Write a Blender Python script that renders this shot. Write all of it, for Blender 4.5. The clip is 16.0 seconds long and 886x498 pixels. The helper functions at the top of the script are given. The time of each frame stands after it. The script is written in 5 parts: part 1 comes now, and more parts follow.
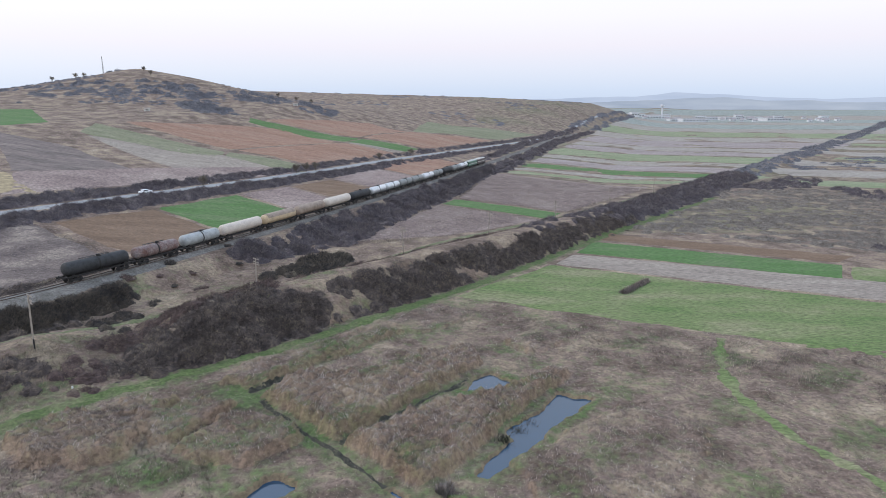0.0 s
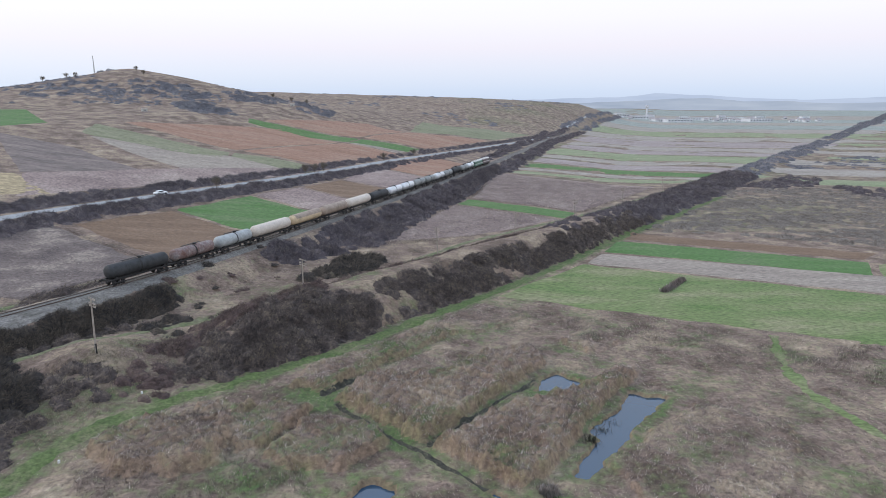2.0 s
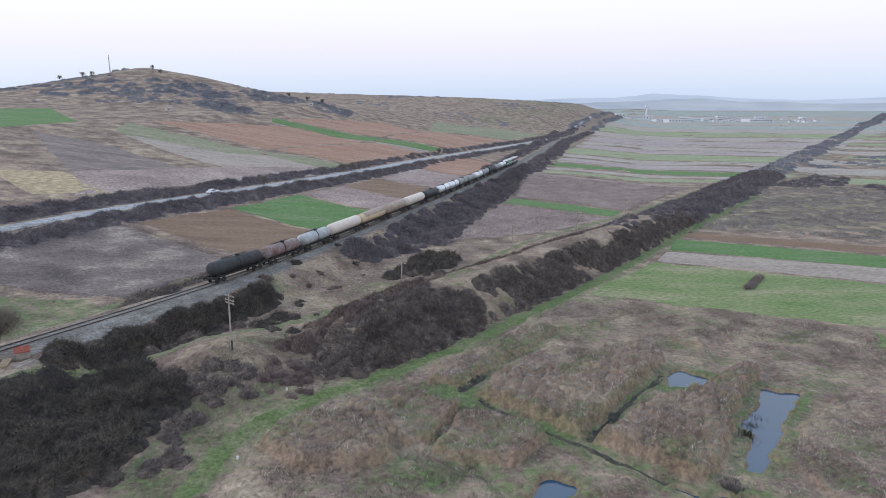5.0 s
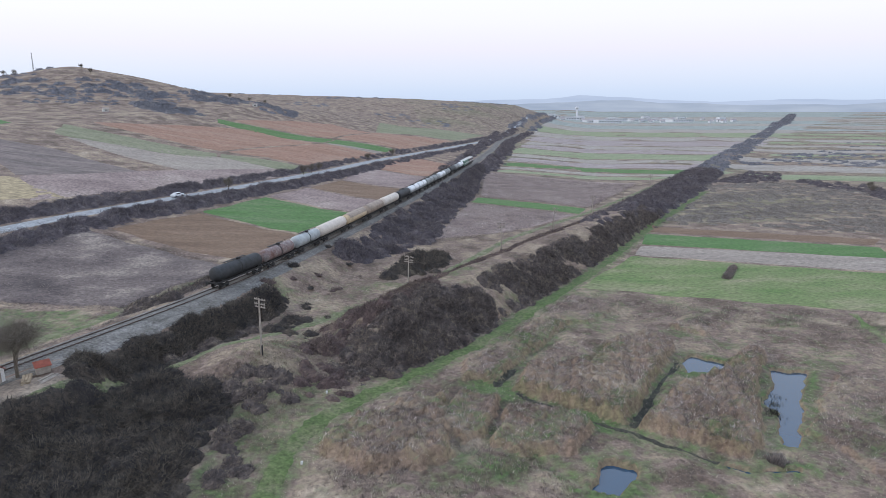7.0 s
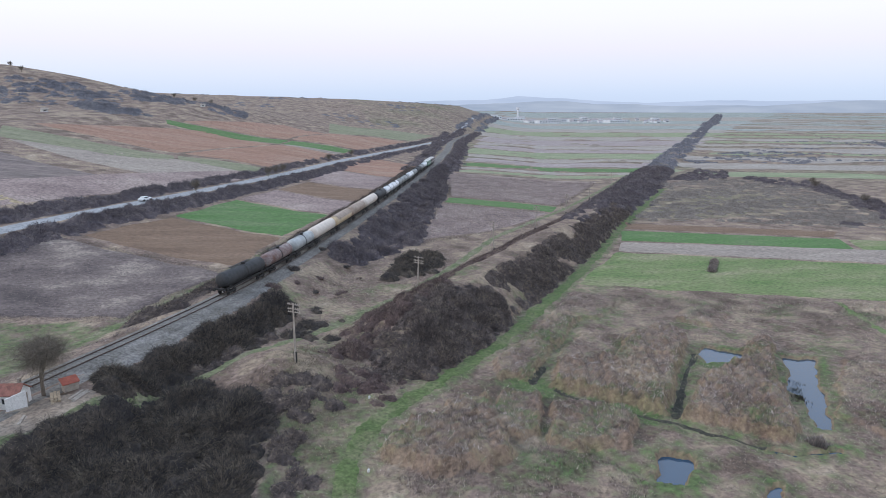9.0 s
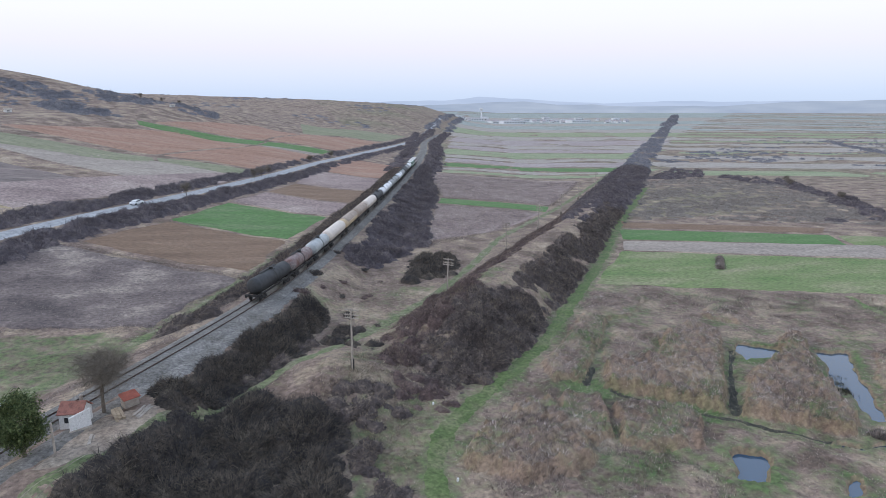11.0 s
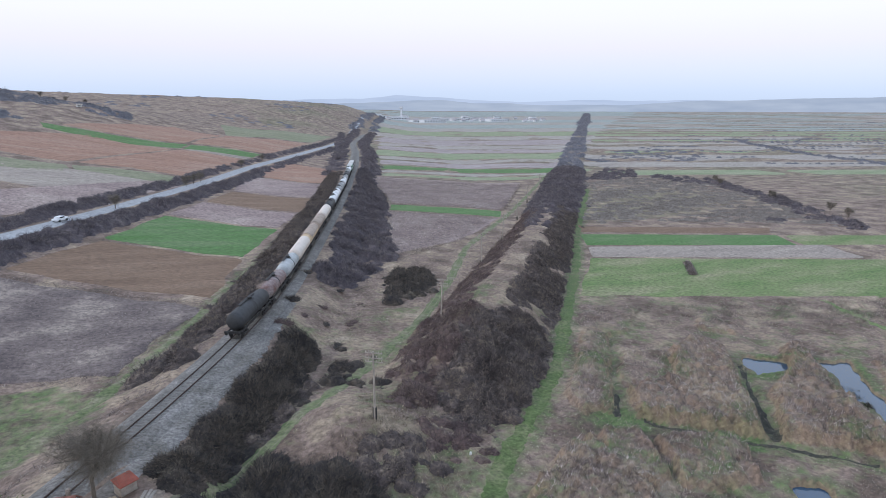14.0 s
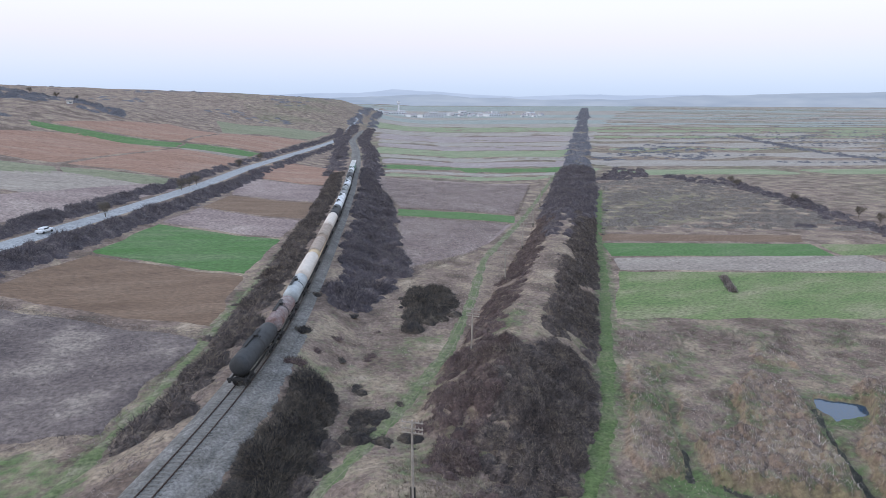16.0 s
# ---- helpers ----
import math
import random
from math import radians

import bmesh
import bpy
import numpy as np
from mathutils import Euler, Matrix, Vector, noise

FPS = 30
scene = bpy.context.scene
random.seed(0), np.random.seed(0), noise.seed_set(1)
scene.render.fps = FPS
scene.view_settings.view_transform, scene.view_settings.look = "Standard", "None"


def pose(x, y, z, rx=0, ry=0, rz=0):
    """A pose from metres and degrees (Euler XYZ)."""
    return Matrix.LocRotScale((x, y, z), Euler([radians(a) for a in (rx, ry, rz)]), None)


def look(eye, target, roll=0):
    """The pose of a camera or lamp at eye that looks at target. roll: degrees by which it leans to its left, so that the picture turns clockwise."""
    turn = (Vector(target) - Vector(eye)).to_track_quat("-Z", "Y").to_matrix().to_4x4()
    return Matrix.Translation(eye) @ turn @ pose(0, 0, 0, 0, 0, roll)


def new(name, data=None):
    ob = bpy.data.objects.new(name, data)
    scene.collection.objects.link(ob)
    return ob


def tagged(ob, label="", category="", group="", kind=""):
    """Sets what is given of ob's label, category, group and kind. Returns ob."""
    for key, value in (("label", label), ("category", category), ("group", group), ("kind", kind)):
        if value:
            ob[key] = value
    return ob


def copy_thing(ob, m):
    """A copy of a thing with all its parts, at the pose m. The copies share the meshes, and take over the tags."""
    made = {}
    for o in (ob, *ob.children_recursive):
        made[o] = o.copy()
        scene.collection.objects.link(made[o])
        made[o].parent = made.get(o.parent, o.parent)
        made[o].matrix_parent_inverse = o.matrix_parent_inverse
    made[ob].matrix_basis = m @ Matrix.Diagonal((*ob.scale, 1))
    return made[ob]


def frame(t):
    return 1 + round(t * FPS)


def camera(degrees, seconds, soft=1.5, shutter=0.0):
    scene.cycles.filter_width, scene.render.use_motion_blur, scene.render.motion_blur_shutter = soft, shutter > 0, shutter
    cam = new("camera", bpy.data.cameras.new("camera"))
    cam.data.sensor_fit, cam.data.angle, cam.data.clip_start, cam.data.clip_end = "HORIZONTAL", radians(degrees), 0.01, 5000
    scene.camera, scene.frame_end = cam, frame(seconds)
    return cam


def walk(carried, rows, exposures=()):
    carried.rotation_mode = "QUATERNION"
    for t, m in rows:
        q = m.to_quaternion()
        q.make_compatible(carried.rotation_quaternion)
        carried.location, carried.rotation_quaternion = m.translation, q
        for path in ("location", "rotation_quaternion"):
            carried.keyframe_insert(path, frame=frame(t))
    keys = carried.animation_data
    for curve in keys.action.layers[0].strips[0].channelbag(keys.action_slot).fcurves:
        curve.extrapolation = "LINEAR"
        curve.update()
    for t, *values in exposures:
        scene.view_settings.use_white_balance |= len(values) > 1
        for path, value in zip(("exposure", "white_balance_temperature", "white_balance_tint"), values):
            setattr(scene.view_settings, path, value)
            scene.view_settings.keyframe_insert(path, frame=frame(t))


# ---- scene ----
cam = camera(71.6, 16.0, 0.8)
METRES, EYE, TILT, LEAN, TURN = 100.0, 39.0, -13.0, 0.0, 0.0
ROWS = [
    (0.0, 0.0, 0.0, 0.0, 0.0, 0.0, 0.0),
    (0.5, -0.0304, 0.0033, 0.0001, -0.62, 0.01, 0.14),
    (1.0, -0.0608, 0.0062, -0.0001, -1.09, 0.02, 0.24),
    (1.5, -0.0914, 0.0084, -0.0006, -1.38, 0.04, 0.31),
    (2.0, -0.1223, 0.0101, -0.0012, -1.55, 0.06, 0.36),
    (2.5, -0.1541, 0.0113, -0.0018, -1.67, 0.08, 0.39),
    (3.0, -0.1867, 0.0123, -0.0025, -1.77, 0.1, 0.39),
    (3.5, -0.2185, 0.0133, -0.0031, -1.8, 0.09, 0.41),
    (4.0, -0.2506, 0.0139, -0.0037, -1.82, 0.09, 0.43),
    (4.5, -0.2833, 0.0147, -0.0044, -1.84, 0.08, 0.41),
    (7.0, -0.4491, 0.0217, -0.0079, -8.17, 0.07, 1.86),
    (7.5, -0.4803, 0.0264, -0.0076, -10.97, -0.02, 2.49),
    (8.0, -0.5108, 0.0334, -0.0066, -12.45, -0.06, 2.82),
    (8.5, -0.5406, 0.0421, -0.0054, -13.17, -0.08, 2.99),
    (9.0, -0.5704, 0.052, -0.0041, -13.62, -0.09, 3.09),
    (9.5, -0.6001, 0.0624, -0.0026, -14.14, -0.11, 3.22),
    (10.0, -0.6297, 0.0731, -0.0008, -15.04, -0.16, 3.42),
    (12.5, -0.7468, 0.1457, 0.023, -22.01, -0.62, 4.92),
    (13.0, -0.7597, 0.166, 0.0316, -23.96, -0.84, 5.3),
    (13.5, -0.7678, 0.1901, 0.0409, -24.46, -0.95, 5.38),
    (14.0, -0.7715, 0.2173, 0.051, -24.68, -1.04, 5.42),
    (14.5, -0.772, 0.2473, 0.0631, -24.82, -1.11, 5.43),
    (15.0, -0.7709, 0.2795, 0.0765, -24.89, -1.29, 5.38),
    (15.5, -0.7675, 0.3129, 0.0896, -24.94, -1.55, 5.4),
    (16.0, -0.7631, 0.3474, 0.0993, -25.04, -1.59, 5.42),
]
walk(cam, [(t, pose(0, 0, EYE, TILT, LEAN, TURN) @ pose(METRES * x, METRES * y, METRES * z, 90 + pitch, roll, yaw)) for t, x, y, z, yaw, pitch, roll in ROWS], [(0.0, 0.0, 6470, 10), (7.0, 0.0, 6300, 10.5), (16.0, 0.0, 6150, 11)])

# ---- sky and sun: pale dusk under thin high cloud ----
world = bpy.data.worlds.new("dusk_sky")
scene.world = world
world.use_nodes = True
wn, wl = world.node_tree.nodes, world.node_tree.links
wn.clear()
w_out, w_bg, w_bg2, w_add = wn.new("ShaderNodeOutputWorld"), wn.new("ShaderNodeBackground"), wn.new("ShaderNodeBackground"), wn.new("ShaderNodeAddShader")
w_sky = wn.new("ShaderNodeTexSky")
w_sky.sky_type, w_sky.sun_disc, w_sky.sun_elevation, w_sky.sun_rotation = "NISHITA", False, radians(34), radians(281)
w_bg2.inputs["Strength"].default_value = 0.02
wl.new(w_sky.outputs[0], w_bg2.inputs["Color"])
w_co, w_sep, w_ramp = wn.new("ShaderNodeTexCoord"), wn.new("ShaderNodeSeparateXYZ"), wn.new("ShaderNodeValToRGB")
wl.new(w_co.outputs["Generated"], w_sep.inputs[0])
wl.new(w_sep.outputs["Z"], w_ramp.inputs[0])
SKY = [(0.0, (0.53, 0.64, 0.83)), (0.025, (0.58, 0.68, 0.87)), (0.055, (0.70, 0.74, 0.88)), (0.09, (0.83, 0.79, 0.88)), (0.13, (0.91, 0.88, 0.92)), (0.18, (0.96, 0.95, 0.97)), (0.34, (0.86, 0.91, 0.99)), (1.0, (0.60, 0.79, 1.10))]
while len(w_ramp.color_ramp.elements) < len(SKY):
    w_ramp.color_ramp.elements.new(0.5)
for el, (p, c) in zip(w_ramp.color_ramp.elements, SKY):
    el.position, el.color = p, (*c, 1)
wl.new(w_ramp.outputs[0], w_bg.inputs["Color"])
w_bg.inputs["Strength"].default_value = 1.0
wl.new(w_bg.outputs[0], w_add.inputs[0])
wl.new(w_bg2.outputs[0], w_add.inputs[1])
wl.new(w_add.outputs[0], w_out.inputs[0])
sun = new("sun", bpy.data.lights.new("sun", "SUN"))
sun.data.energy, sun.data.angle, sun.data.color = 0.85, radians(16), (1.0, 0.93, 0.86)
sun.matrix_world = look((-60, 12, 42), (0, 0, 0))
scene.view_settings.exposure = 0.0

# ---- materials ----


def mat(name, colours, scale=0.3, fine=4.0, rough=0.9, bump=0.3, metal=0.0, stretch=None, lush=None, spread=0.5, rnd=0.0, upright=0.0, grain=0.75):
    """Noise-varied surface: broad patches between the colours, fine grain on top."""
    m = bpy.data.materials.new(name)
    m.use_nodes = True
    nt = m.node_tree
    b = nt.nodes["Principled BSDF"]
    b.inputs["Roughness"].default_value, b.inputs["Metallic"].default_value = rough, metal
    geo = nt.nodes.new("ShaderNodeNewGeometry")
    vec = geo.outputs["Position"]
    if stretch:
        mp = nt.nodes.new("ShaderNodeMapping")
        mp.inputs["Rotation"].default_value = (0, 0, stretch[0])
        mp.inputs["Scale"].default_value = (stretch[1], stretch[2], 1)
        nt.links.new(vec, mp.inputs["Vector"])
        vec = mp.outputs["Vector"]
    n1, n2 = nt.nodes.new("ShaderNodeTexNoise"), nt.nodes.new("ShaderNodeTexNoise")
    for n, s, d in ((n1, scale, 5), (n2, fine, 4)):
        n.inputs["Scale"].default_value, n.inputs["Detail"].default_value, n.inputs["Roughness"].default_value = s, d, 0.65
        nt.links.new(vec, n.inputs["Vector"])
    ramp = nt.nodes.new("ShaderNodeValToRGB")
    lo, hi = 0.5 - spread * 0.36, 0.5 + spread * 0.36
    while len(ramp.color_ramp.elements) < len(colours):
        ramp.color_ramp.elements.new(0.5)
    for i, (el, c) in enumerate(zip(ramp.color_ramp.elements, colours)):
        el.position, el.color = lo + (hi - lo) * i / max(1, len(colours) - 1), (*c, 1)
    fac = n1.outputs["Fac"]
    if rnd:
        g = geo.outputs["Random Per Island"]
        mm = nt.nodes.new("ShaderNodeMix")
        mm.inputs[0].default_value = rnd
        nt.links.new(fac, mm.inputs[2])
        nt.links.new(g, mm.inputs[3])
        fac = mm.outputs[0]
    nt.links.new(fac, ramp.inputs[0])
    col = ramp.outputs[0]
    if lush:
        at = nt.nodes.new("ShaderNodeAttribute")
        at.attribute_name = "lush"
        nz = nt.nodes.new("ShaderNodeTexNoise")
        nz.inputs["Scale"].default_value, nz.inputs["Detail"].default_value = 0.8, 6
        nt.links.new(geo.outputs["Position"], nz.inputs["Vector"])
        ml = nt.nodes.new("ShaderNodeMath")
        ml.operation = "MULTIPLY_ADD"
        ml.inputs[1].default_value = 1.6
        nt.links.new(at.outputs["Fac"], ml.inputs[0])
        sb = nt.nodes.new("ShaderNodeMath")
        sb.operation = "MULTIPLY_ADD"
        sb.inputs[1].default_value, sb.inputs[2].default_value = 2.4, -1.45
        nt.links.new(nz.outputs["Fac"], sb.inputs[0])
        nt.links.new(sb.outputs[0], ml.inputs[2])
        ml.use_clamp = True
        mg = nt.nodes.new("ShaderNodeMix")
        mg.data_type = "RGBA"
        nt.links.new(ml.outputs[0], mg.inputs[0])
        nt.links.new(col, mg.inputs[6])
        mg.inputs[7].default_value = (*lush, 1)
        col = mg.outputs[2]
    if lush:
        # bank brown on steep faces, with relief shading put into the colour too
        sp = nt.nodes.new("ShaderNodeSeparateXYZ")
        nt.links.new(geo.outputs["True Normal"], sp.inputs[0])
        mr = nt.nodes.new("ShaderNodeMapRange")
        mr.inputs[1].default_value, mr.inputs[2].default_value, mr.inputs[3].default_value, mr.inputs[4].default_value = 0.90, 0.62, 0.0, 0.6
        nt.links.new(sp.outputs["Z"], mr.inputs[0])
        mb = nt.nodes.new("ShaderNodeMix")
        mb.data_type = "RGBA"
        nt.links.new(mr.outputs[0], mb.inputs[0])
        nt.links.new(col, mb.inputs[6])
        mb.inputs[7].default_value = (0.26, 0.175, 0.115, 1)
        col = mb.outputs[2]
    mx = nt.nodes.new("ShaderNodeMix")
    mx.data_type, mx.blend_type = "RGBA", "MULTIPLY"
    mx.inputs[0].default_value = grain
    rr = nt.nodes.new("ShaderNodeValToRGB")
    rr.color_ramp.elements[0].position, rr.color_ramp.elements[0].color = 0.30, (0.4, 0.4, 0.4, 1)
    rr.color_ramp.elements[1].position, rr.color_ramp.elements[1].color = 0.70, (1.75, 1.75, 1.75, 1)
    nt.links.new(n2.outputs["Fac"], rr.inputs[0])
    nt.links.new(col, mx.inputs[6])
    nt.links.new(rr.outputs[0], mx.inputs[7])
    nt.links.new(mx.outputs[2], b.inputs["Base Color"])
    if upright:
        # blades are lit as the tuft that they stand in
        vm = nt.nodes.new("ShaderNodeMix")
        vm.data_type = "VECTOR"
        vm.inputs[0].default_value = upright
        nt.links.new(geo.outputs["Normal"], vm.inputs[4])
        vm.inputs[5].default_value = (0, 0, 1)
        nn = nt.nodes.new("ShaderNodeVectorMath")
        nn.operation = "NORMALIZE"
        nt.links.new(vm.outputs[1], nn.inputs[0])
        nt.links.new(nn.outputs[0], b.inputs["Normal"])
    if bump:
        bp = nt.nodes.new("ShaderNodeBump")
        bp.inputs["Strength"].default_value, bp.inputs["Distance"].default_value = bump, 0.3
        nt.links.new(n2.outputs["Fac"], bp.inputs["Height"])
        nt.links.new(bp.outputs[0], b.inputs["Normal"])
    return m


STRAW, STRAW2, BROWN, GREYB = (0.30, 0.228, 0.16), (0.40, 0.312, 0.23), (0.145, 0.10, 0.075), (0.225, 0.162, 0.128)
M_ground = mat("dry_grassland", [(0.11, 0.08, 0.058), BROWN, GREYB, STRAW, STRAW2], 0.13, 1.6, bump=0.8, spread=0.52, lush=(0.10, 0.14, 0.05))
M_reedfield = mat("dead_reed_field", [(0.20, 0.145, 0.135), (0.275, 0.205, 0.185), (0.35, 0.275, 0.24)], 0.06, 1.1, bump=0.5)
M_meadow = mat("meadow_grass", [(0.11, 0.175, 0.05), (0.165, 0.205, 0.08), (0.25, 0.24, 0.135)], 0.05, 0.9, bump=0.3, stretch=(0.46, 1, 2.6))
M_crop = mat("young_crop", [(0.065, 0.155, 0.034), (0.088, 0.17, 0.05), (0.13, 0.185, 0.08)], 0.05, 0.8, bump=0.25, stretch=(0.46, 1, 4))
# next four: far strips made paler, air haze put into the base colour
M_crop2 = mat("pale_crop", [(0.175, 0.225, 0.105), (0.235, 0.265, 0.15), (0.29, 0.295, 0.195)], 0.03, 0.5, bump=0.2, stretch=(0.46, 1, 5))
M_farpale = mat("far_stubble_hazed", [(0.26, 0.225, 0.195), (0.32, 0.28, 0.24), (0.37, 0.33, 0.28)], 0.02, 0.3, bump=0.2, stretch=(0.46, 1, 5))
M_farreed = mat("far_fallow_hazed", [(0.25, 0.20, 0.19), (0.31, 0.255, 0.24), (0.37, 0.315, 0.29)], 0.02, 0.3, bump=0.2, stretch=(0.46, 1, 5))
M_misty = mat("far_crop_hazed", [(0.23, 0.255, 0.225), (0.27, 0.295, 0.265), (0.31, 0.33, 0.30)], 0.01, 0.1, bump=0.0, stretch=(0.46, 1, 5))
M_dull = mat("dull_green_strip", [(0.155, 0.165, 0.09), (0.20, 0.205, 0.12), (0.25, 0.24, 0.16)], 0.03, 0.5, bump=0.2, stretch=(0.3, 1, 5))
M_plough = mat("ploughed_soil", [(0.155, 0.096, 0.06), (0.19, 0.12, 0.076), (0.225, 0.15, 0.10)], 0.05, 0.9, bump=0.5, stretch=(0.46, 1, 5))
M_red = mat("red_ploughed_soil", [(0.26, 0.145, 0.095), (0.31, 0.178, 0.122), (0.34, 0.23, 0.17)], 0.03, 0.5, bump=0.4, stretch=(0.3, 1, 5))
M_pale = mat("pale_stubble", [(0.23, 0.19, 0.16), (0.30, 0.25, 0.21), (0.35, 0.30, 0.245)], 0.04, 0.6, bump=0.3, stretch=(0.4, 1, 4))
M_dark = mat("dark_furrows", [(0.13, 0.105, 0.095), (0.19, 0.15, 0.135), (0.25, 0.20, 0.175)], 0.05, 0.35, bump=0.8, stretch=(-0.4, 0.6, 5))
M_yellow = mat("yellow_stubble", [(0.32, 0.25, 0.15), (0.38, 0.30, 0.18)], 0.05, 0.6)
M_track = mat("grassy_track", [(0.075, 0.118, 0.032), (0.105, 0.14, 0.048), (0.165, 0.165, 0.085)], 0.3, 2.2)
M_lane = mat("worn_lane", [(0.105, 0.14, 0.05), (0.15, 0.165, 0.08), (0.25, 0.215, 0.15)], 0.35, 1.8)
M_rut = mat("wheel_rut", [(0.15, 0.15, 0.08), (0.21, 0.19, 0.125), (0.26, 0.225, 0.165)], 0.4, 2.0)
M_ballast = mat("track_ballast", [(0.125, 0.115, 0.10), (0.185, 0.172, 0.155), (0.26, 0.243, 0.225)], 0.35, 3.0, bump=0.7)
M_asphalt = mat("worn_asphalt", [(0.27, 0.28, 0.29), (0.31, 0.32, 0.33)], 0.1, 1.2, rough=0.7, bump=0.1)
BRUSH = {"bare_scrub": ([(0.02, 0.018, 0.018), (0.036, 0.03, 0.028), (0.062, 0.05, 0.042), (0.105, 0.083, 0.062), (0.17, 0.14, 0.10)], 0.14),
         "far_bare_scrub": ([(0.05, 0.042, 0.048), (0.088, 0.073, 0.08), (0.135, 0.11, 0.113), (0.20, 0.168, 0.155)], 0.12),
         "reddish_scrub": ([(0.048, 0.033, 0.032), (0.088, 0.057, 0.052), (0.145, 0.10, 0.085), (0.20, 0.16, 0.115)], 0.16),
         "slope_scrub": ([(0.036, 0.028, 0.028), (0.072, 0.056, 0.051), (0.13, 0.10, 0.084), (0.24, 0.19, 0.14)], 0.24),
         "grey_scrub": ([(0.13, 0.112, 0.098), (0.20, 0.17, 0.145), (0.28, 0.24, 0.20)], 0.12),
         # distant brush: lightened and blued, air haze painted into its colour
         "far_scrub_hazed": ([(0.11, 0.108, 0.128), (0.15, 0.145, 0.16), (0.20, 0.19, 0.19)], 0.03)}
MASS = {}
for key, (cols, sc_) in BRUSH.items():
    BRUSH[key] = mat(key, cols, sc_, 2.0, bump=0.0, rnd=0.45, upright=0.45, spread=0.6, grain=0.5)
    MASS[key] = mat(key + "_mass", cols, sc_ * 3, 3.0 if sc_ > 0.1 else 1.0, bump=1.0, spread=0.55)
M_bush, M_farbush, M_bushr, M_slope, M_scrub, M_hazedscrub = BRUSH.values()
M_ditchdark = mat("ditch_mud_shade", [(0.035, 0.034, 0.026), (0.06, 0.056, 0.042), (0.10, 0.10, 0.058)], 0.5, 2.0, rough=0.95)
M_reed = mat("dead_reeds", [(0.14, 0.10, 0.08), (0.33, 0.25, 0.20), (0.55, 0.45, 0.36)], 0.2, 1.0, bump=0.0, rnd=0.28, upright=0.97, spread=0.32)
M_tuft = mat("dry_grass_blades", [(0.13, 0.10, 0.058), (0.27, 0.208, 0.135), (0.42, 0.335, 0.23)], 0.12, 1.0, bump=0.0, rnd=0.35, upright=0.97, spread=0.4)
M_bedreed = mat("bed_reeds", [(0.22, 0.155, 0.13), (0.46, 0.355, 0.30), (0.66, 0.55, 0.475)], 0.28, 1.0, bump=0.0, rnd=0.28, upright=0.97, spread=0.3)
M_weed = mat("dead_weeds", [(0.085, 0.066, 0.062), (0.13, 0.10, 0.092), (0.175, 0.137, 0.122), (0.30, 0.245, 0.205)], 0.07, 1.6, bump=0.4, rnd=0.0, spread=0.4)
M_weedstem = mat("dead_weed_stems", [(0.11, 0.082, 0.076), (0.19, 0.148, 0.132), (0.33, 0.27, 0.23)], 0.10, 1.0, bump=0.0, rnd=0.5, upright=0.97, spread=0.4)


def plain_mat(name, c, rough=0.6, metal=0.0, var=0.25, sc=1.2):
    return mat(name, [tuple(v * (1 - var) for v in c), c, tuple(min(1, v * (1 + var * 0.6)) for v in c)], sc, sc * 6, rough, 0.05, metal, grain=0.22)


M_water = bpy.data.materials.new("still_water")
M_water.use_nodes = True
_b = M_water.node_tree.nodes["Principled BSDF"]
_b.inputs["Base Color"].default_value, _b.inputs["Roughness"].default_value, _b.inputs["IOR"].default_value = (0.02, 0.062, 0.118, 1), 0.02, 1.85
_nz, _bp = M_water.node_tree.nodes.new("ShaderNodeTexNoise"), M_water.node_tree.nodes.new("ShaderNodeBump")
_nz.inputs["Scale"].default_value, _bp.inputs["Strength"].default_value, _bp.inputs["Distance"].default_value = 1.5, 0.02, 0.1
M_water.node_tree.links.new(_nz.outputs["Fac"], _bp.inputs["Height"])
M_water.node_tree.links.new(_bp.outputs[0], _b.inputs["Normal"])

# ---- the lie of the land ----
rng = np.random.default_rng(7)


def smooth(a, b, x):
    t = np.clip((x - a) / (b - a), 0, 1)
    return t * t * (3 - 2 * t)


RAIL_Y = np.array([20, 40, 55, 67, 78, 87, 96, 113, 130, 157, 214, 268, 323, 368, 475, 590, 1892.0])
RAIL_X = np.array([-118, -108, -99.5, -93, -86.5, -80.8, -75.3, -66, -58.4, -47.8, -26.2, -6.5, 12.5, 28.5, 63, 96, 590.0])
ROAD_Y = np.array([-100, 60, 110, 150, 160, 172, 186, 195, 220, 250, 290, 350, 400, 450, 500, 545, 690, 744, 1900.0])
ROAD_X = np.array([-190, -152, -139, -125.5, -121.5, -116.5, -109.5, -105, -92, -77.5, -58, -32, -7, 18, 42, 63, 124, 140, 577.0])
_yy = np.arange(10, 1900, 2.0)


def softened(ys, xs, width):
    v = np.interp(_yy, ys, xs)
    k = np.ones(width) / width
    pad = np.concatenate([v[0] + (v[1] - v[0]) * np.arange(-width, 0), v, v[-1] + (v[-1] - v[-2]) * np.arange(1, width + 1)])
    return np.convolve(pad, k, "same")[width:-width]


_rail, _road = softened(RAIL_Y, RAIL_X, 11), softened(ROAD_Y, ROAD_X, 15)


def rail_x(y):
    return np.interp(y, _yy, _rail)


def road_x(y):
    return np.interp(y, _yy, _road)


RAIL_Z = 7.7


def wave(x, y, s, seed=0.0):
    """Cheap smooth noise, about -1 to 1."""
    x, y = x / s, y / s
    return (np.sin(1.3 * x + 2.1 * y + seed) + np.sin(2.7 * x - 1.1 * y + 1.7 * seed) + np.sin(-1.9 * x + 3.3 * y + 2.9 * seed) + np.sin(4.1 * x + 3.7 * y + 0.6 * seed) * 0.6) / 3.2


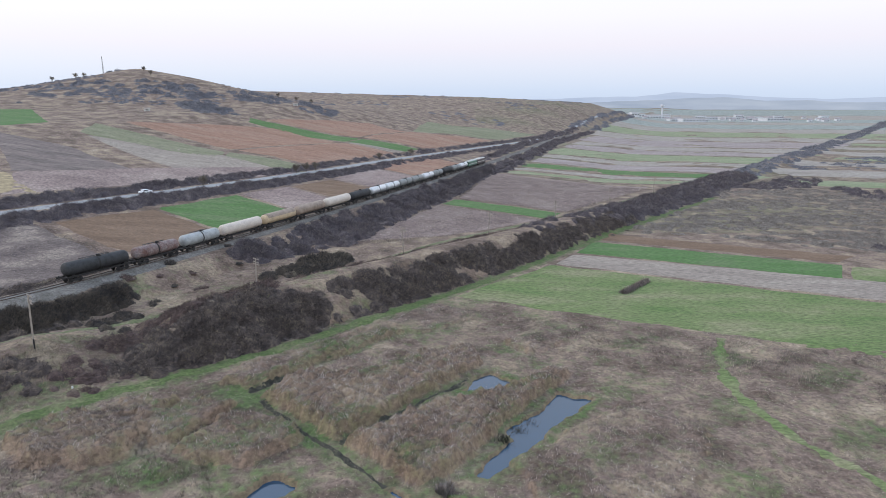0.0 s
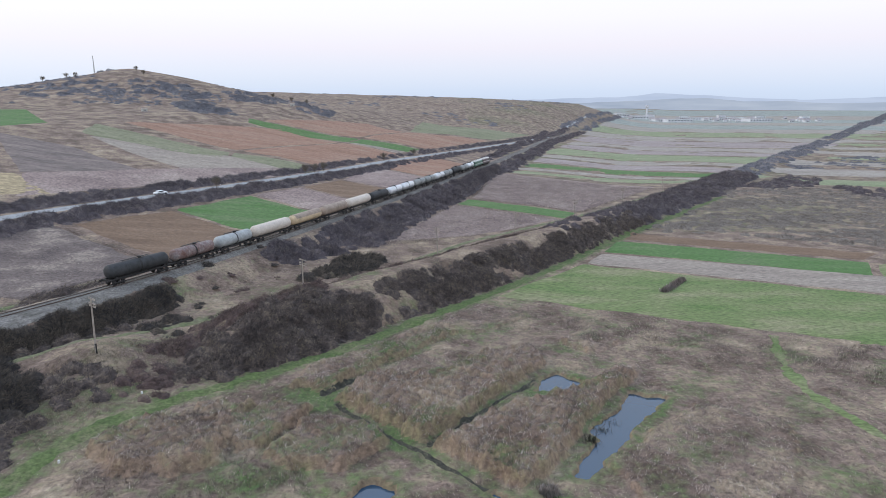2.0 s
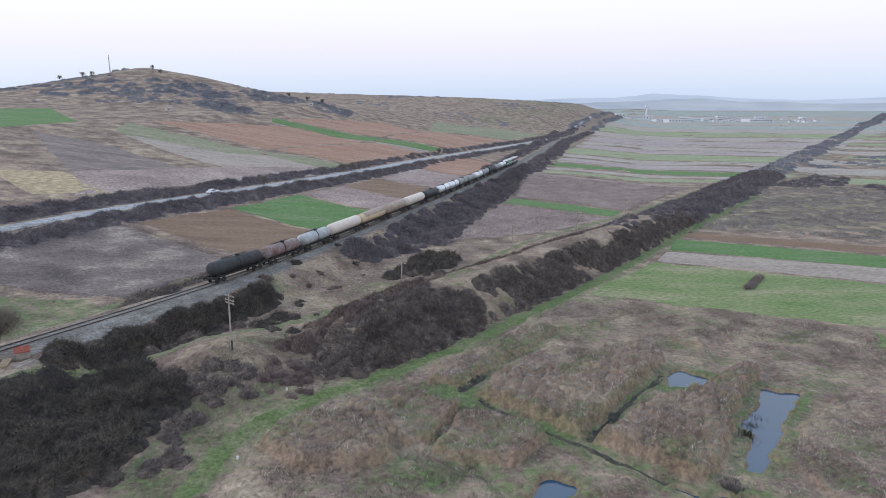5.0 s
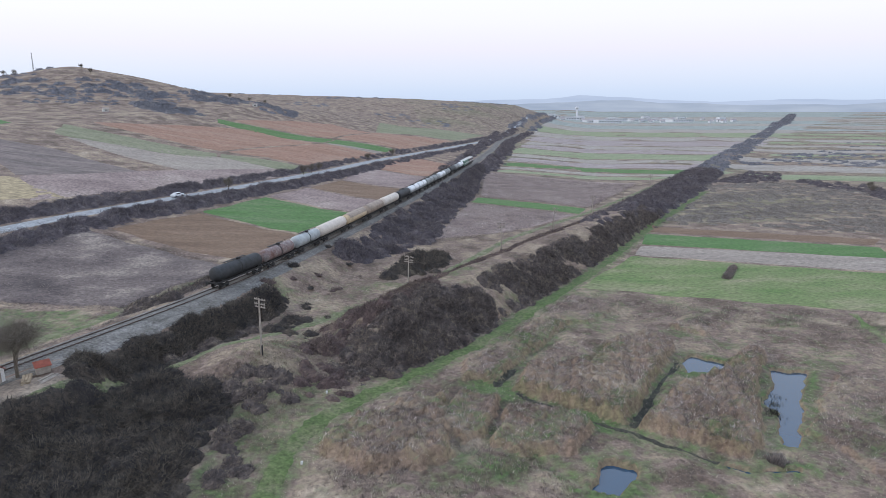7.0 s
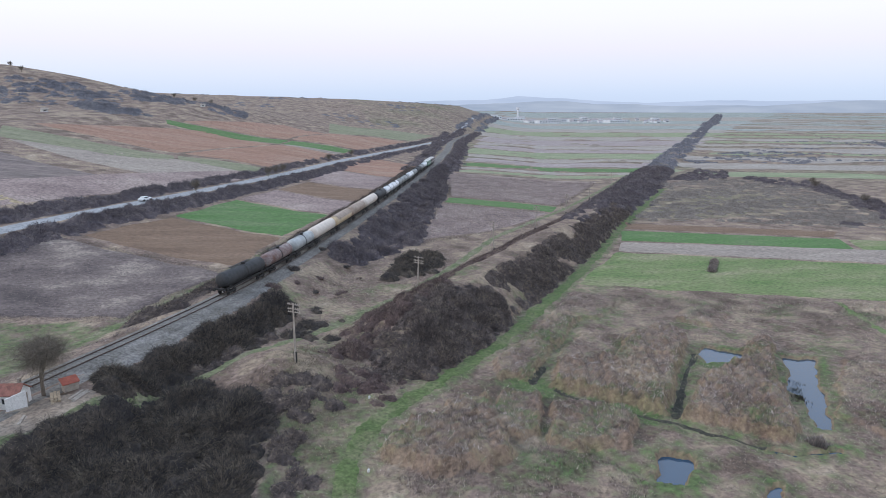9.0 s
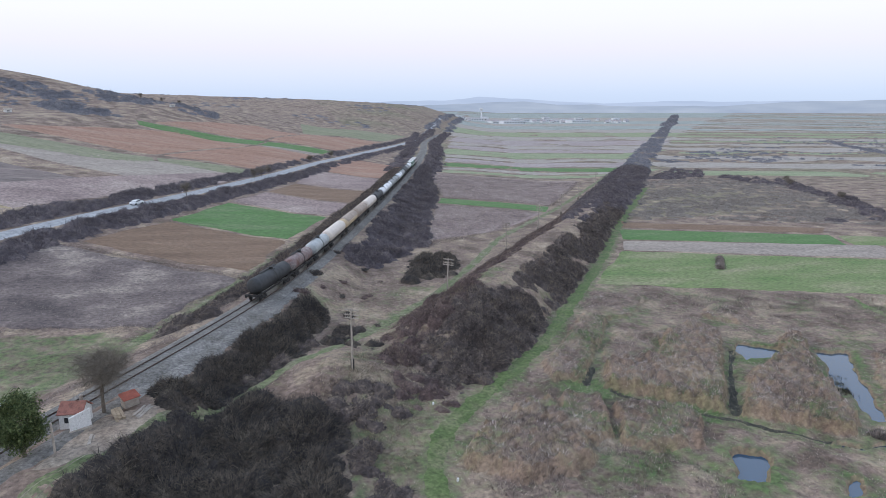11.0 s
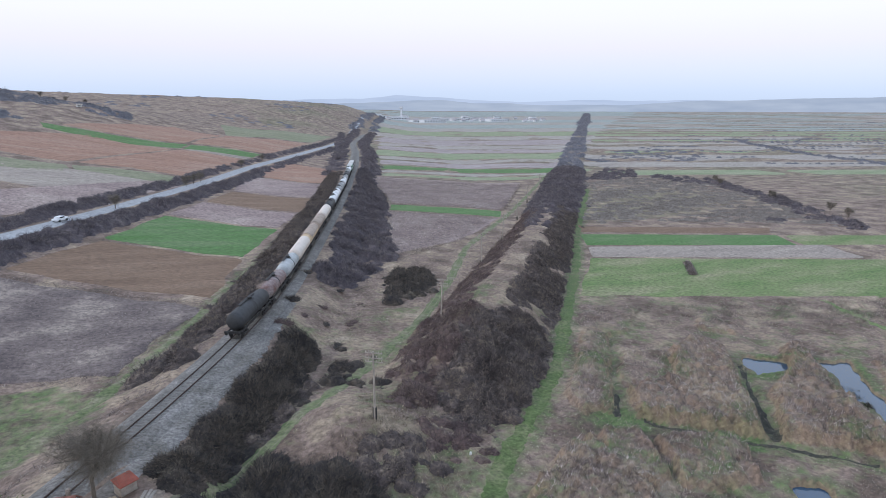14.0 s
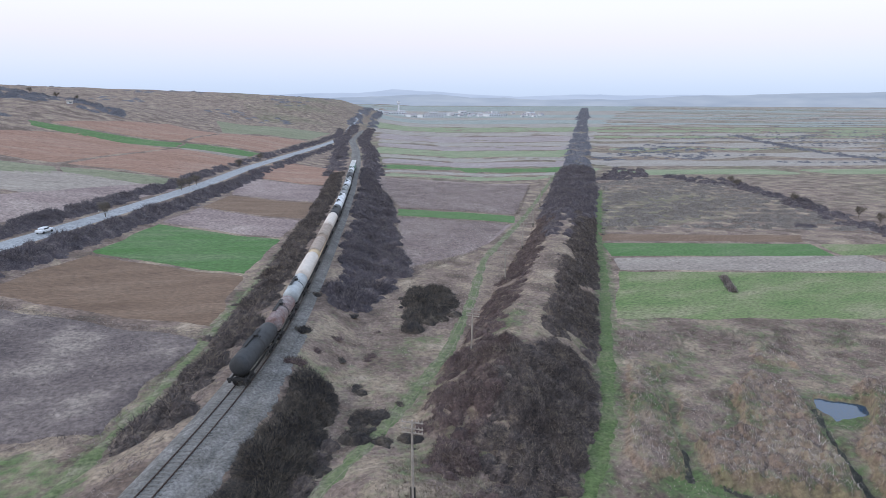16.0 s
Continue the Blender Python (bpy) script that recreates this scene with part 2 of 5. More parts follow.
def base(x, y):
    w = (x + 40) * -0.928 + (y - 180) * 0.373
    z = np.interp(w, [-78, -60, -50, -15, 5, 25, 50, 70, 90, 125, 190, 350, 600], [0, 0.4, 1.3, 3.3, 4.8, 5.5, 8, 11, 14.5, 18.5, 30, 38, 44])
    far = np.interp(w, [-80, -20, 19, 60, 122, 255, 429, 700], [2, 5, 12, 28, 48, 56, 61, 69])
    k = smooth(650, 1150, y) * (1 - smooth(1450, 1800, y))
    z = z * (1 - k) + far * k
    k = smooth(1450, 1800, y)
    z = z * (1 - k) + np.minimum(z, 10) * k
    z = z + 24 * smooth(2000, 4200, np.hypot(x, y)) * (y > 0)
    z = z + 34 * np.exp(-((((x + 263) / np.where(x > -263, 135, 105)) ** 2 + ((y - 554) / 100) ** 2) ** 0.70))
    return z


def old_bank(x, y):
    """Along and across (north-west positive) the disused embankment."""
    x = x + 0.05 * np.maximum(0, y - 200)
    return (x + 36) * 0.643 + (y - 100) * 0.766, (x + 36) * -0.766 + (y - 100) * 0.643


def inside(x, y, poly):
    """Signed distance-like value: negative inside the polygon."""
    d = np.full(np.shape(x), 1e9)
    c = np.zeros(np.shape(x), bool)
    n = len(poly)
    for i in range(n):
        (ax, ay), (bx, by) = poly[i], poly[(i + 1) % n]
        t = np.clip(((x - ax) * (bx - ax) + (y - ay) * (by - ay)) / ((bx - ax) ** 2 + (by - ay) ** 2), 0, 1)
        d = np.minimum(d, np.hypot(x - ax - t * (bx - ax), y - ay - t * (by - ay)))
        hit = ((ay > y) != (by > y)) & (x < (bx - ax) * (y - ay) / (by - ay + 1e-9) + ax)
        c ^= hit
    return np.where(c, -d, d)


def near_line(x, y, pts):
    d = np.full(np.shape(x), 1e9)
    for (ax, ay), (bx, by) in zip(pts, pts[1:]):
        t = np.clip(((x - ax) * (bx - ax) + (y - ay) * (by - ay)) / ((bx - ax) ** 2 + (by - ay) ** 2), 0, 1)
        d = np.minimum(d, np.hypot(x - ax - t * (bx - ax), y - ay - t * (by - ay)))
    return d


PONDS = [[(4.6, 84.5), (7, 86.2), (12, 81.2), (9.6, 79.6), (3, 80.2)],
         [(16.0, 79.4), (20.6, 77.6), (13.6, 69.8), (8.6, 63.2), (5.2, 59.3), (3.2, 60), (7.0, 65.2), (8.4, 67.5), (7.6, 69.5), (12, 73.5)],
         [(-18.6, 59.3), (-15.3, 58.4), (-16.5, 55.5), (-19.5, 53.3), (-22.4, 54.6)],
         [(-11.3, 51.3), (-9.6, 51), (-12, 48.6), (-13.4, 49)]]
DITCHES = [[(-5.5, 57), (-3.7, 55.6), (1.5, 55)]]
DRY_DITCHES = [[(-24.5, 75.6), (-17.3, 68.4), (-12.9, 64.6), (-8.4, 60), (-5.5, 57.2)], [(4, 84), (-2.5, 77.4), (-12.4, 65.4)], [(-22, 83), (-27, 77)], [(-30, 78), (-18, 71)], [(-36, 72), (-27, 62), (-22, 55)], [(-22, 84), (-8, 102)], [(-22, 67), (-30, 57)]]
# reed beds: outline and height
BEDS = [([(-20.6, 83), (-11, 83.4), (-10.7, 74.5), (-15.2, 69), (-24.6, 76.4)], 1.6), ([(-2.8, 92.2), (4.8, 95.4), (6.4, 89.5), (-12.8, 66.4), (-15.4, 69.2), (-11.3, 83)], 1.35),
        ([(-11, 95), (-3.3, 93), (-12, 82.5), (-20, 84.5)], 0.5), ([(-11.4, 65.4), (-1.4, 75.2), (7, 78.4), (15, 85.5), (20, 86), (8, 71.2), (1.2, 60), (-2.2, 57.2)], 1.45),
        ([(-30, 84), (-11.5, 104.6), (-7.2, 102), (-26.5, 78.2), (-30.6, 79)], 0.9), ([(-26.2, 71.8), (-18, 69.4), (-16.6, 66.2), (-21.2, 60.6), (-31, 61.9)], 1.1),
        ([(-31.9, 74.7), (-26.6, 73.3), (-30.9, 64.2), (-34, 62.7), (-35.9, 68.3)], 1.0), ([(-50.3, 63.5), (-39.6, 72.1), (-33.9, 73.6), (-34.8, 66.5), (-35.3, 59.6), (-44.5, 57.9)], 1.5),
        ([(8, 62), (24, 76), (34, 70), (24, 52), (10, 52)], 0.5), ([(-12, 106), (-2, 118), (8, 112), (-4, 101)], 0.4), ([(10, 99), (17, 104), (22, 98), (14, 93)], 0.6)]
TRACK_E = [(-56, 44), (-54, 56), (-52.6, 63), (-50, 68.5), (-46, 73), (-36.5, 81.5), (-24, 94), (-10, 111), (17, 143.5), (45, 180), (120, 270)]
TRACK_W = [(-92, 55), (-80, 70), (-71, 80.5), (-61.5, 91), (-50.5, 102.5), (-36, 118), (-20, 140), (-1, 169), (49, 226), (121, 312), (200, 405)]
TRACK_L = [(-112, 65), (-95, 87), (-86.5, 99), (-80, 112), (-74, 125), (-64, 148), (-47, 187), (-30, 228)]
TRACK_R = [(48.5, 101), (43.5, 90), (41, 80), (42, 69), (47, 57), (56, 40)]

YARD = [(-90.5, 62), (-83, 63), (-79, 71), (-77, 77), (-82, 78), (-87, 71)]


def height(x, y):
    z = base(x, y)
    z = z + 3.1 * np.exp(-((x + 58.5) ** 2 + (y - 83) ** 2) / 65)
    # disused embankment
    s, d = old_bank(x, y)
    crown = 5.0 * (1 - 0.65 * smooth(110, 190, s)) * smooth(-20, -2, s) * (1 - 0.6 * smooth(400, 700, s))
    z = z + crown * np.clip((10.5 - np.abs(d + 0.6 * wave(x, y, 6))) / 8.3, 0, 1) ** 0.85
    # road bench
    rx = road_x(y)
    e = np.abs(x - rx) * 0.88
    zr = base(rx, y) + 0.3
    k = 1 - smooth(5, 12, e)
    z = z * (1 - k) + zr * k
    # railway fill
    e = np.abs(x - rail_x(y)) * 0.9
    k = np.clip((10.5 - e) / 6.3, 0, 1) * (1 - smooth(700, 900, y))
    z = z * (1 - k) + np.maximum(z * 0 + RAIL_Z - 0.75, z - 0.6) * k
    # levelled yard beside the track
    k = 1 - smooth(0, 4, inside(x, y, YARD))
    z = z * (1 - k) + 7.5 * k
    # fen: beds, ditches, ponds
    near = (x > -62) & (x < 70) & (y > 30) & (y < 125)
    top = np.zeros(np.shape(x))
    lump = 0.82 + 0.22 * wave(x, y, 2.3, 3.0) + 0.24 * wave(x, y, 0.95, 1.0) + 0.12 * wave(x, y, 0.5, 6.0)
    for poly, hh in BEDS:
        inn = -inside(x, y, poly) + 0.5 * wave(x, y, 2.2, 2.0) + 0.25 * wave(x, y, 0.8, 4.0)
        top = np.maximum(top, 1.3 * hh * smooth(-0.15, 0.35 + 0.3 * hh, inn) * lump)
    top = top * smooth(1.8, 3.8, near_line(x, y, TRACK_E))
    z = z + np.where(near, top, 0)
    cut = np.full(np.shape(x), 9.0)
    jig = 0.45 * wave(x, y, 1.6)
    for poly in PONDS:
        cut = np.minimum(cut, inside(x, y, poly) + 0.45 + jig)
    for line in DITCHES:
        cut = np.minimum(cut, near_line(x, y, line) + 0.1 + jig * 0.6)
    k = 1 - smooth(0.0, 0.7, cut)
    z = np.where(near, z * (1 - k) - 0.8 * k, z)
    dry = np.full(np.shape(x), 9.0)
    for line in DRY_DITCHES:
        dry = np.minimum(dry, near_line(x, y, line) - 0.4)
    z = z - np.where(near, 0.28 * (1 - smooth(0, 1.0, dry)) * (cut > 0.9), 0)
    rough = 0.22 * wave(x, y, 3.3, 2.0) + 0.12 * wave(x, y, 1.3, 5.0)
    quiet = smooth(3, 8, np.abs(x - rail_x(y))) * smooth(5, 10, np.abs(x - rx)) * (cut > 1.2)
    calm = (1 - 0.85 * smooth(108, 122, y)) * (1 - 0.85 * ((x > -2) & (y > 98)))
    z = z + np.where(y < 260, rough * quiet * calm, 0)
    z = z + np.where(y > 260, 1.0 * wave(x, y, 45, 1.0) * smooth(260, 420, y) * smooth(20, 60, np.abs(x - rail_x(y))), 0) * smooth(5, 30, np.abs(x - rx))
    return z


def axis(marks):
    out = [marks[0][0]]
    for (a, st), (b, _) in zip(marks, marks[1:]):
        n = max(1, int(round((b - a) / st)))
        out += list(np.linspace(a, b, n + 1)[1:])
    return np.array(out)


GX = axis([(-4900, 350), (-1400, 60), (-500, 12), (-270, 4), (-135, 1.2), (-62, 0.7), (-36, 0.42), (24, 0.8), (50, 1.4), (100, 3), (200, 8), (420, 25), (900, 120), (4900, 120)])
GY = axis([(-3000, 400), (-200, 30), (0, 4), (44, 0.42), (92, 0.7), (125, 1.1), (190, 2), (330, 5), (640, 12), (1900, 60), (3000, 220), (4900, 220)])
_X, _Y = np.meshgrid(GX, GY)
_Z = height(_X, _Y)


def zat(x, y):
    """Height of the ground sheet itself."""
    x, y = np.asarray(x, float), np.asarray(y, float)
    i = np.clip(np.searchsorted(GX, x) - 1, 0, len(GX) - 2)
    j = np.clip(np.searchsorted(GY, y) - 1, 0, len(GY) - 2)
    u, v = (x - GX[i]) / (GX[i + 1] - GX[i]), (y - GY[j]) / (GY[j + 1] - GY[j])
    return (_Z[j, i] * (1 - u) + _Z[j, i + 1] * u) * (1 - v) + (_Z[j + 1, i] * (1 - u) + _Z[j + 1, i + 1] * u) * v


def grid_mesh(name, P, materials, shade=True):
    """A mesh from a rows x columns x 3 array of points."""
    r, c = P.shape[:2]
    me = bpy.data.meshes.new(name)
    idx = np.arange(r * c).reshape(r, c)
    q = np.stack([idx[:-1, :-1], idx[:-1, 1:], idx[1:, 1:], idx[1:, :-1]], -1).reshape(-1, 4)
    me.vertices.add(r * c)
    me.vertices.foreach_set("co", P.reshape(-1).astype(np.float32))
    me.loops.add(q.size)
    me.loops.foreach_set("vertex_index", q.reshape(-1).astype(np.int32))
    me.polygons.add(len(q))
    me.polygons.foreach_set("loop_start", np.arange(0, q.size, 4, dtype=np.int32))
    me.polygons.foreach_set("use_smooth", np.full(len(q), shade))
    for m in materials:
        me.materials.append(m)
    me.update()
    return me


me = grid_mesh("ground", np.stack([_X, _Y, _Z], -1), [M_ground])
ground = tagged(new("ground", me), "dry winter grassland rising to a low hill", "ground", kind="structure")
lush = np.zeros(_X.shape)
nearfen = (_X > -62) & (_X < 70) & (_Y > 30) & (_Y < 125)
_c = np.full(_X.shape, 9.0)
for _l in DITCHES + DRY_DITCHES:
    _c = np.minimum(_c, near_line(_X, _Y, _l))
for _p in PONDS:
    _c = np.minimum(_c, np.abs(inside(_X, _Y, _p)))
lush = np.where(nearfen, 0.36 * (1 - smooth(0.8, 3.2, _c)) + 0.14 + 0.36 * smooth(0.0, 0.9, wave(_X, _Y, 7, 3.0)), lush)
lush = np.maximum(lush, 0.5 * (1 - smooth(1.2, 3.6, near_line(_X, _Y, TRACK_E))))
lush = np.maximum(lush, 0.35 * (1 - smooth(1.0, 4, near_line(_X, _Y, TRACK_L))))
lush = np.maximum(lush, np.where((_Y > 190) & (_X > 40), 0.18 + 0.2 * wave(_X, _Y, 60, 4), 0))
lush = np.maximum(lush, 0.5 * (inside(_X, _Y, [(-135, 80), (-102, 107), (-90, 106), (-84, 99), (-95, 84), (-112, 66)]) < 0))
lush = np.maximum(lush, 0.1 * (inside(_X, _Y, [(-66, 108), (-40, 122), (-30, 140), (-50, 138)]) < 0))
lush = np.maximum(lush, 0.42 * (inside(_X, _Y, [(-62, 54), (-60, 70), (-50, 78), (-47, 74), (-52, 64), (-53, 50)]) < 0))
at = me.attributes.new("lush", "FLOAT", "POINT")
at.data.foreach_set("value", np.clip(lush, 0, 1).reshape(-1).astype(np.float32))


def quad_patch(name, corners, material, label, lift=0.06, cell=1.5, wob=0.6):
    """A field draped on the ground: corners in order round it."""
    c = np.array(corners, float)
    n = int(max(np.linalg.norm(c[1] - c[0]), np.linalg.norm(c[2] - c[3])) / cell) + 2
    m = int(max(np.linalg.norm(c[3] - c[0]), np.linalg.norm(c[2] - c[1])) / cell) + 2
    u, v = np.meshgrid(np.linspace(0, 1, n), np.linspace(0, 1, m))
    u, v = u[..., None], v[..., None]
    p = (c[0] * (1 - u) + c[1] * u) * (1 - v) + (c[3] * (1 - u) + c[2] * u) * v
    p = p + wob * np.stack([wave(p[..., 0], p[..., 1], 7, 1) + 0.12 * wave(p[..., 0], p[..., 1], 1.6, 4), wave(p[..., 0], p[..., 1], 7, 2) + 0.12 * wave(p[..., 0], p[..., 1], 1.6, 3)], -1)
    up = np.full(p.shape[:2], lift)
    up[[0, -1]], up[:, [0, -1]] = -0.05, -0.05
    z = zat(p[..., 0], p[..., 1]) + up
    me = grid_mesh(name, np.concatenate([p, z[..., None]], -1), [material])
    return tagged(new(name, me), label, "field", kind="structure")


def ribbon(name, pts, width, material, label, lift=0.045, cell=0.8, cols=7, wob=0.35, category="track"):
    """A strip along a line of points, draped on the ground."""
    pts = np.array(pts, float)
    seg = np.r_[0, np.cumsum(np.hypot(*np.diff(pts, axis=0).T))]
    s = np.arange(0, seg[-1], cell)
    k = np.ones(9) / 9
    cx, cy = (np.convolve(np.pad(np.interp(s, seg, pts[:, i]), 4, mode="edge"), k, "valid") for i in (0, 1))
    tx, ty = np.gradient(cx), np.gradient(cy)
    ln = np.hypot(tx, ty) + 1e-9
    u = np.linspace(-0.5, 0.5, cols)
    hw = width * (1 + wob * (wave(cx, cy, 4, 1.0) * 0.5 + wave(cx, cy, 0.9, 2.0) * 0.35))
    P = np.stack([cx[:, None] - (ty / ln)[:, None] * u * hw[:, None], cy[:, None] + (tx / ln)[:, None] * u * hw[:, None]], -1)
    up = np.full(P.shape[:2], lift)
    up[:, [0, -1]] = -0.04
    z = zat(P[..., 0], P[..., 1]) + up
    me = grid_mesh(name, np.concatenate([P, z[..., None]], -1), [material])
    return tagged(new(name, me), label, category, kind="structure")


# ---- fields ----
quad_patch("field", [(-84.5, 108.5), (-71.5, 134), (-108, 161), (-131, 113)], M_weed, "mauve-brown dead weeds in a fallow field", lift=0.16, cell=0.8, wob=1.6)
quad_patch("field", [(-59.6, 168.5), (-45.3, 201), (-75.5, 223), (-90, 190.5)], M_crop, "bright green young crop field beside the railway")
quad_patch("field", [(-69, 138), (-60, 168), (-90, 190), (-106, 163)], M_plough, "bare brown ploughed field", wob=1.0)
quad_patch("field", [(-45, 202), (-34, 226), (-63, 248), (-75, 224)], M_reedfield, "pinkish dead-grass field")
quad_patch("field", [(-33.5, 227), (-21, 258), (-50, 274), (-62.5, 249)], M_plough, "brown harrowed field")
quad_patch("field", [(-20.5, 259), (-6, 300), (-38, 322), (-50, 275)], M_reedfield, "pinkish fallow field")
quad_patch("field", [(-5, 302), (18, 362), (-8, 388), (-37, 324)], M_red, "reddish ploughed field", lift=0.12)
quad_patch("field", [(-207, 262), (-199, 318), (-249, 383), (-290, 350)], M_crop, "bright green field on the slope", lift=0.1, cell=3)
quad_patch("field", [(-108, 249), (-72, 281), (-118, 303), (-172, 298)], M_pale, "pale grey stubble field on the slope", lift=0.1, cell=3)
quad_patch("field", [(-66, 283), (-63, 300), (-107, 309), (-104, 284)], M_dull, "dull green strip field on the slope", lift=0.1, cell=3)
quad_patch("field", [(-104, 285), (-107, 309), (-184, 331), (-176, 300)], M_dull, "dull green strip field on the slope", lift=0.1, cell=3)
quad_patch("field", [(-62, 302), (-27, 383), (-64, 389), (-107, 316)], M_red, "red-brown ploughed field on the slope", lift=0.1, cell=3)
quad_patch("field", [(-108, 317), (-65, 389), (-106, 414), (-178, 345)], M_red, "red-brown ploughed field on the slope", lift=0.1, cell=3)
quad_patch("field", [(-26, 384), (-23, 396), (-60, 396), (-60, 387)], M_pale, "pale strip field on the slope", lift=0.1, cell=3)
quad_patch("field", [(-24, 393), (-13, 413), (-56, 422), (-62, 393)], M_crop, "green strip field on the slope", lift=0.1, cell=3)
quad_patch("field", [(-56, 422), (-62, 393), (-128, 410), (-131, 424)], M_crop, "green strip field on the slope", lift=0.1, cell=3)
quad_patch("field", [(-11, 420), (46, 545), (-27, 498), (-56, 427)], M_red, "red-brown ploughed field on the slope", lift=0.12, cell=4)
quad_patch("field", [(-57, 427), (-28, 498), (-60, 515), (-124, 426)], M_red, "red-brown ploughed field on the slope", lift=0.12, cell=4)
quad_patch("field", [(50, 560), (105, 690), (-17, 640), (-26, 506)], M_dull, "dull greenish strip on the slope", lift=0.12, cell=5)
quad_patch("field", [(-150, 213), (-120, 240), (-160, 268), (-198, 275)], M_dark, "dark furrowed field on the slope", lift=0.14, cell=2.5)
quad_patch("field", [(-140, 175), (-124, 190), (-150, 212), (-172, 205)], M_yellow, "yellow stubble on the slope", lift=0.12, cell=2.5)
quad_patch("field", [(2, 123), (50, 102), (96, 118), (27, 151)], M_meadow, "green meadow with dry patches", wob=0.9)
quad_patch("field", [(46, 103.5), (110, 74), (165, 86), (92, 120)], M_meadow, "green meadow with dry patches", lift=0.1, cell=3, wob=0.9)
quad_patch("field", [(27.5, 151.5), (96, 118.5), (165, 88), (170, 96)][:2] + [(102, 136), (35, 163)], M_pale, "pale dead-grass strip", cell=2)
quad_patch("field", [(35, 164), (94, 137), (102, 151), (45, 179)], M_crop, "green crop strip", cell=2)
quad_patch("field", [(94, 137), (150, 112), (158, 126), (102, 151)], M_meadow, "paler green strip", cell=3)
quad_patch("field", [(46, 180.5), (102, 152.5), (160, 126), (166, 138)][:2] + [(112, 160), (53, 190)], M_plough, "brown ploughed strip", cell=2)
quad_patch("field", [(-1, 231), (36.5, 213), (44, 226), (4.5, 244)], M_crop, "vivid green narrow crop strip", lift=0.08)
quad_patch("field", [(-24, 165), (2, 178), (35, 211), (-2, 229)], M_reedfield, "pinkish dead-weed field", lift=0.08)
quad_patch("field", [(6, 246), (46, 228), (104, 305), (26, 335)], M_reedfield, "pinkish dead-weed field", lift=0.1, cell=2.5)
# the farther the band, the more haze-tinted its colour
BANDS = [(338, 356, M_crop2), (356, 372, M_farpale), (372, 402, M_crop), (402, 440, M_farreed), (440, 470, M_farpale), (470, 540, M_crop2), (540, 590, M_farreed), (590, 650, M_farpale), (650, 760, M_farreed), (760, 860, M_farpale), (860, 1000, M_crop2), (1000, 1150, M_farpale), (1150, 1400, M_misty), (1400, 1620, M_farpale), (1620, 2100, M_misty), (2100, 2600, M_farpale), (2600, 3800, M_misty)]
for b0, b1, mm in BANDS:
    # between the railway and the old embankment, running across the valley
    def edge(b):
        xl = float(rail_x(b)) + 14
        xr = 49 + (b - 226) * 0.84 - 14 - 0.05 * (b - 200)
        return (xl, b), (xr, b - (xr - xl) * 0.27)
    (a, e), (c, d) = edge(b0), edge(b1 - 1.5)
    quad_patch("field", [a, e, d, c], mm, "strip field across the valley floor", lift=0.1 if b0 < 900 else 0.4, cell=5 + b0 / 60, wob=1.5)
rs = np.random.default_rng(3)
b0 = 200.0
while b0 < 3900:
    b1 = b0 + rs.uniform(14, 40) * (1 + b0 / 500)
    left = 62 + (b0 - 190) * 0.84 - 0.05 * (b0 - 200)
    x0 = left + rs.uniform(2, 14)
    while x0 < left + 900 + 0.4 * b0:
        x1 = x0 + rs.uniform(90, 320) * (1 + b0 / 1500)
        if b0 > 312 or x0 > left + 115 + 0.5 * (300 - b0):
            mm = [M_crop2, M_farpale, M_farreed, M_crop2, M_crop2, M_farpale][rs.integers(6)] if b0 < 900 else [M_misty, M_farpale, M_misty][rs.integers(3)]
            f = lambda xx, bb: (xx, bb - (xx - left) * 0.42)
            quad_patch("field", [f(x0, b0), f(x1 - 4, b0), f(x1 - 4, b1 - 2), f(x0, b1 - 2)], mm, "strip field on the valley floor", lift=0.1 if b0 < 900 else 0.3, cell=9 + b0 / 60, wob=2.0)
        x0 = x1
    b0 = b1

quad_patch("field", [(-131, 180), (-66, 282), (-74, 289), (-150, 214)], M_reedfield, "brownish fallow slope above the road", lift=0.12, cell=3)
ribbon("track", TRACK_E, 2.5, M_track, "grassy green farm track along the embankment foot", wob=0.7)
ribbon("track", TRACK_W, 2.1, M_lane, "worn grassy lane with wheel ruts", wob=0.6)
ribbon("track", TRACK_L, 1.9, M_lane, "grassy field path beside the railway", wob=0.8)
ribbon("track", TRACK_R, 1.9, M_meadow, "faint green path through dead grass", wob=1.3)


def shifted(pts, off):
    """The same line, moved sideways."""
    q_ = np.array(pts, float)
    d_ = np.gradient(q_, axis=0)
    d_ /= np.linalg.norm(d_, axis=1, keepdims=True)
    return q_ + off * np.stack([-d_[:, 1], d_[:, 0]], 1)


for o_ in (-0.5, 0.5):
    ribbon("wheel_rut", shifted(TRACK_W, o_), 0.42, M_rut, "bare wheel rut in the grassy lane", lift=0.075, cols=3, wob=1.0)
_ys = np.arange(40, 1880, 8.0)
ribbon("road", np.stack([road_x(_ys), _ys], 1), 8.5, M_asphalt, "worn grey asphalt country road", 0.2, 4, 3, 0.0, "road")
# dark ditch strips: wet soil, with the cut's shade put into the colour
for line in DRY_DITCHES[:3]:
    ribbon("ditch_bed", line, 1.0, M_ditchdark, "dark wet mud and painted shade in a narrow ditch", lift=0.02, cell=0.4, cols=5, wob=1.2, category="ditch")
me = bpy.data.meshes.new("water")
me.from_pydata([(-34, 42, -0.42), (40, 42, -0.42), (40, 95, -0.42), (-34, 95, -0.42)], [], [(0, 1, 2, 3)])
me.materials.append(M_water)
tagged(new("water", me), "still dark pond water reflecting the sky", "pond", kind="structure")

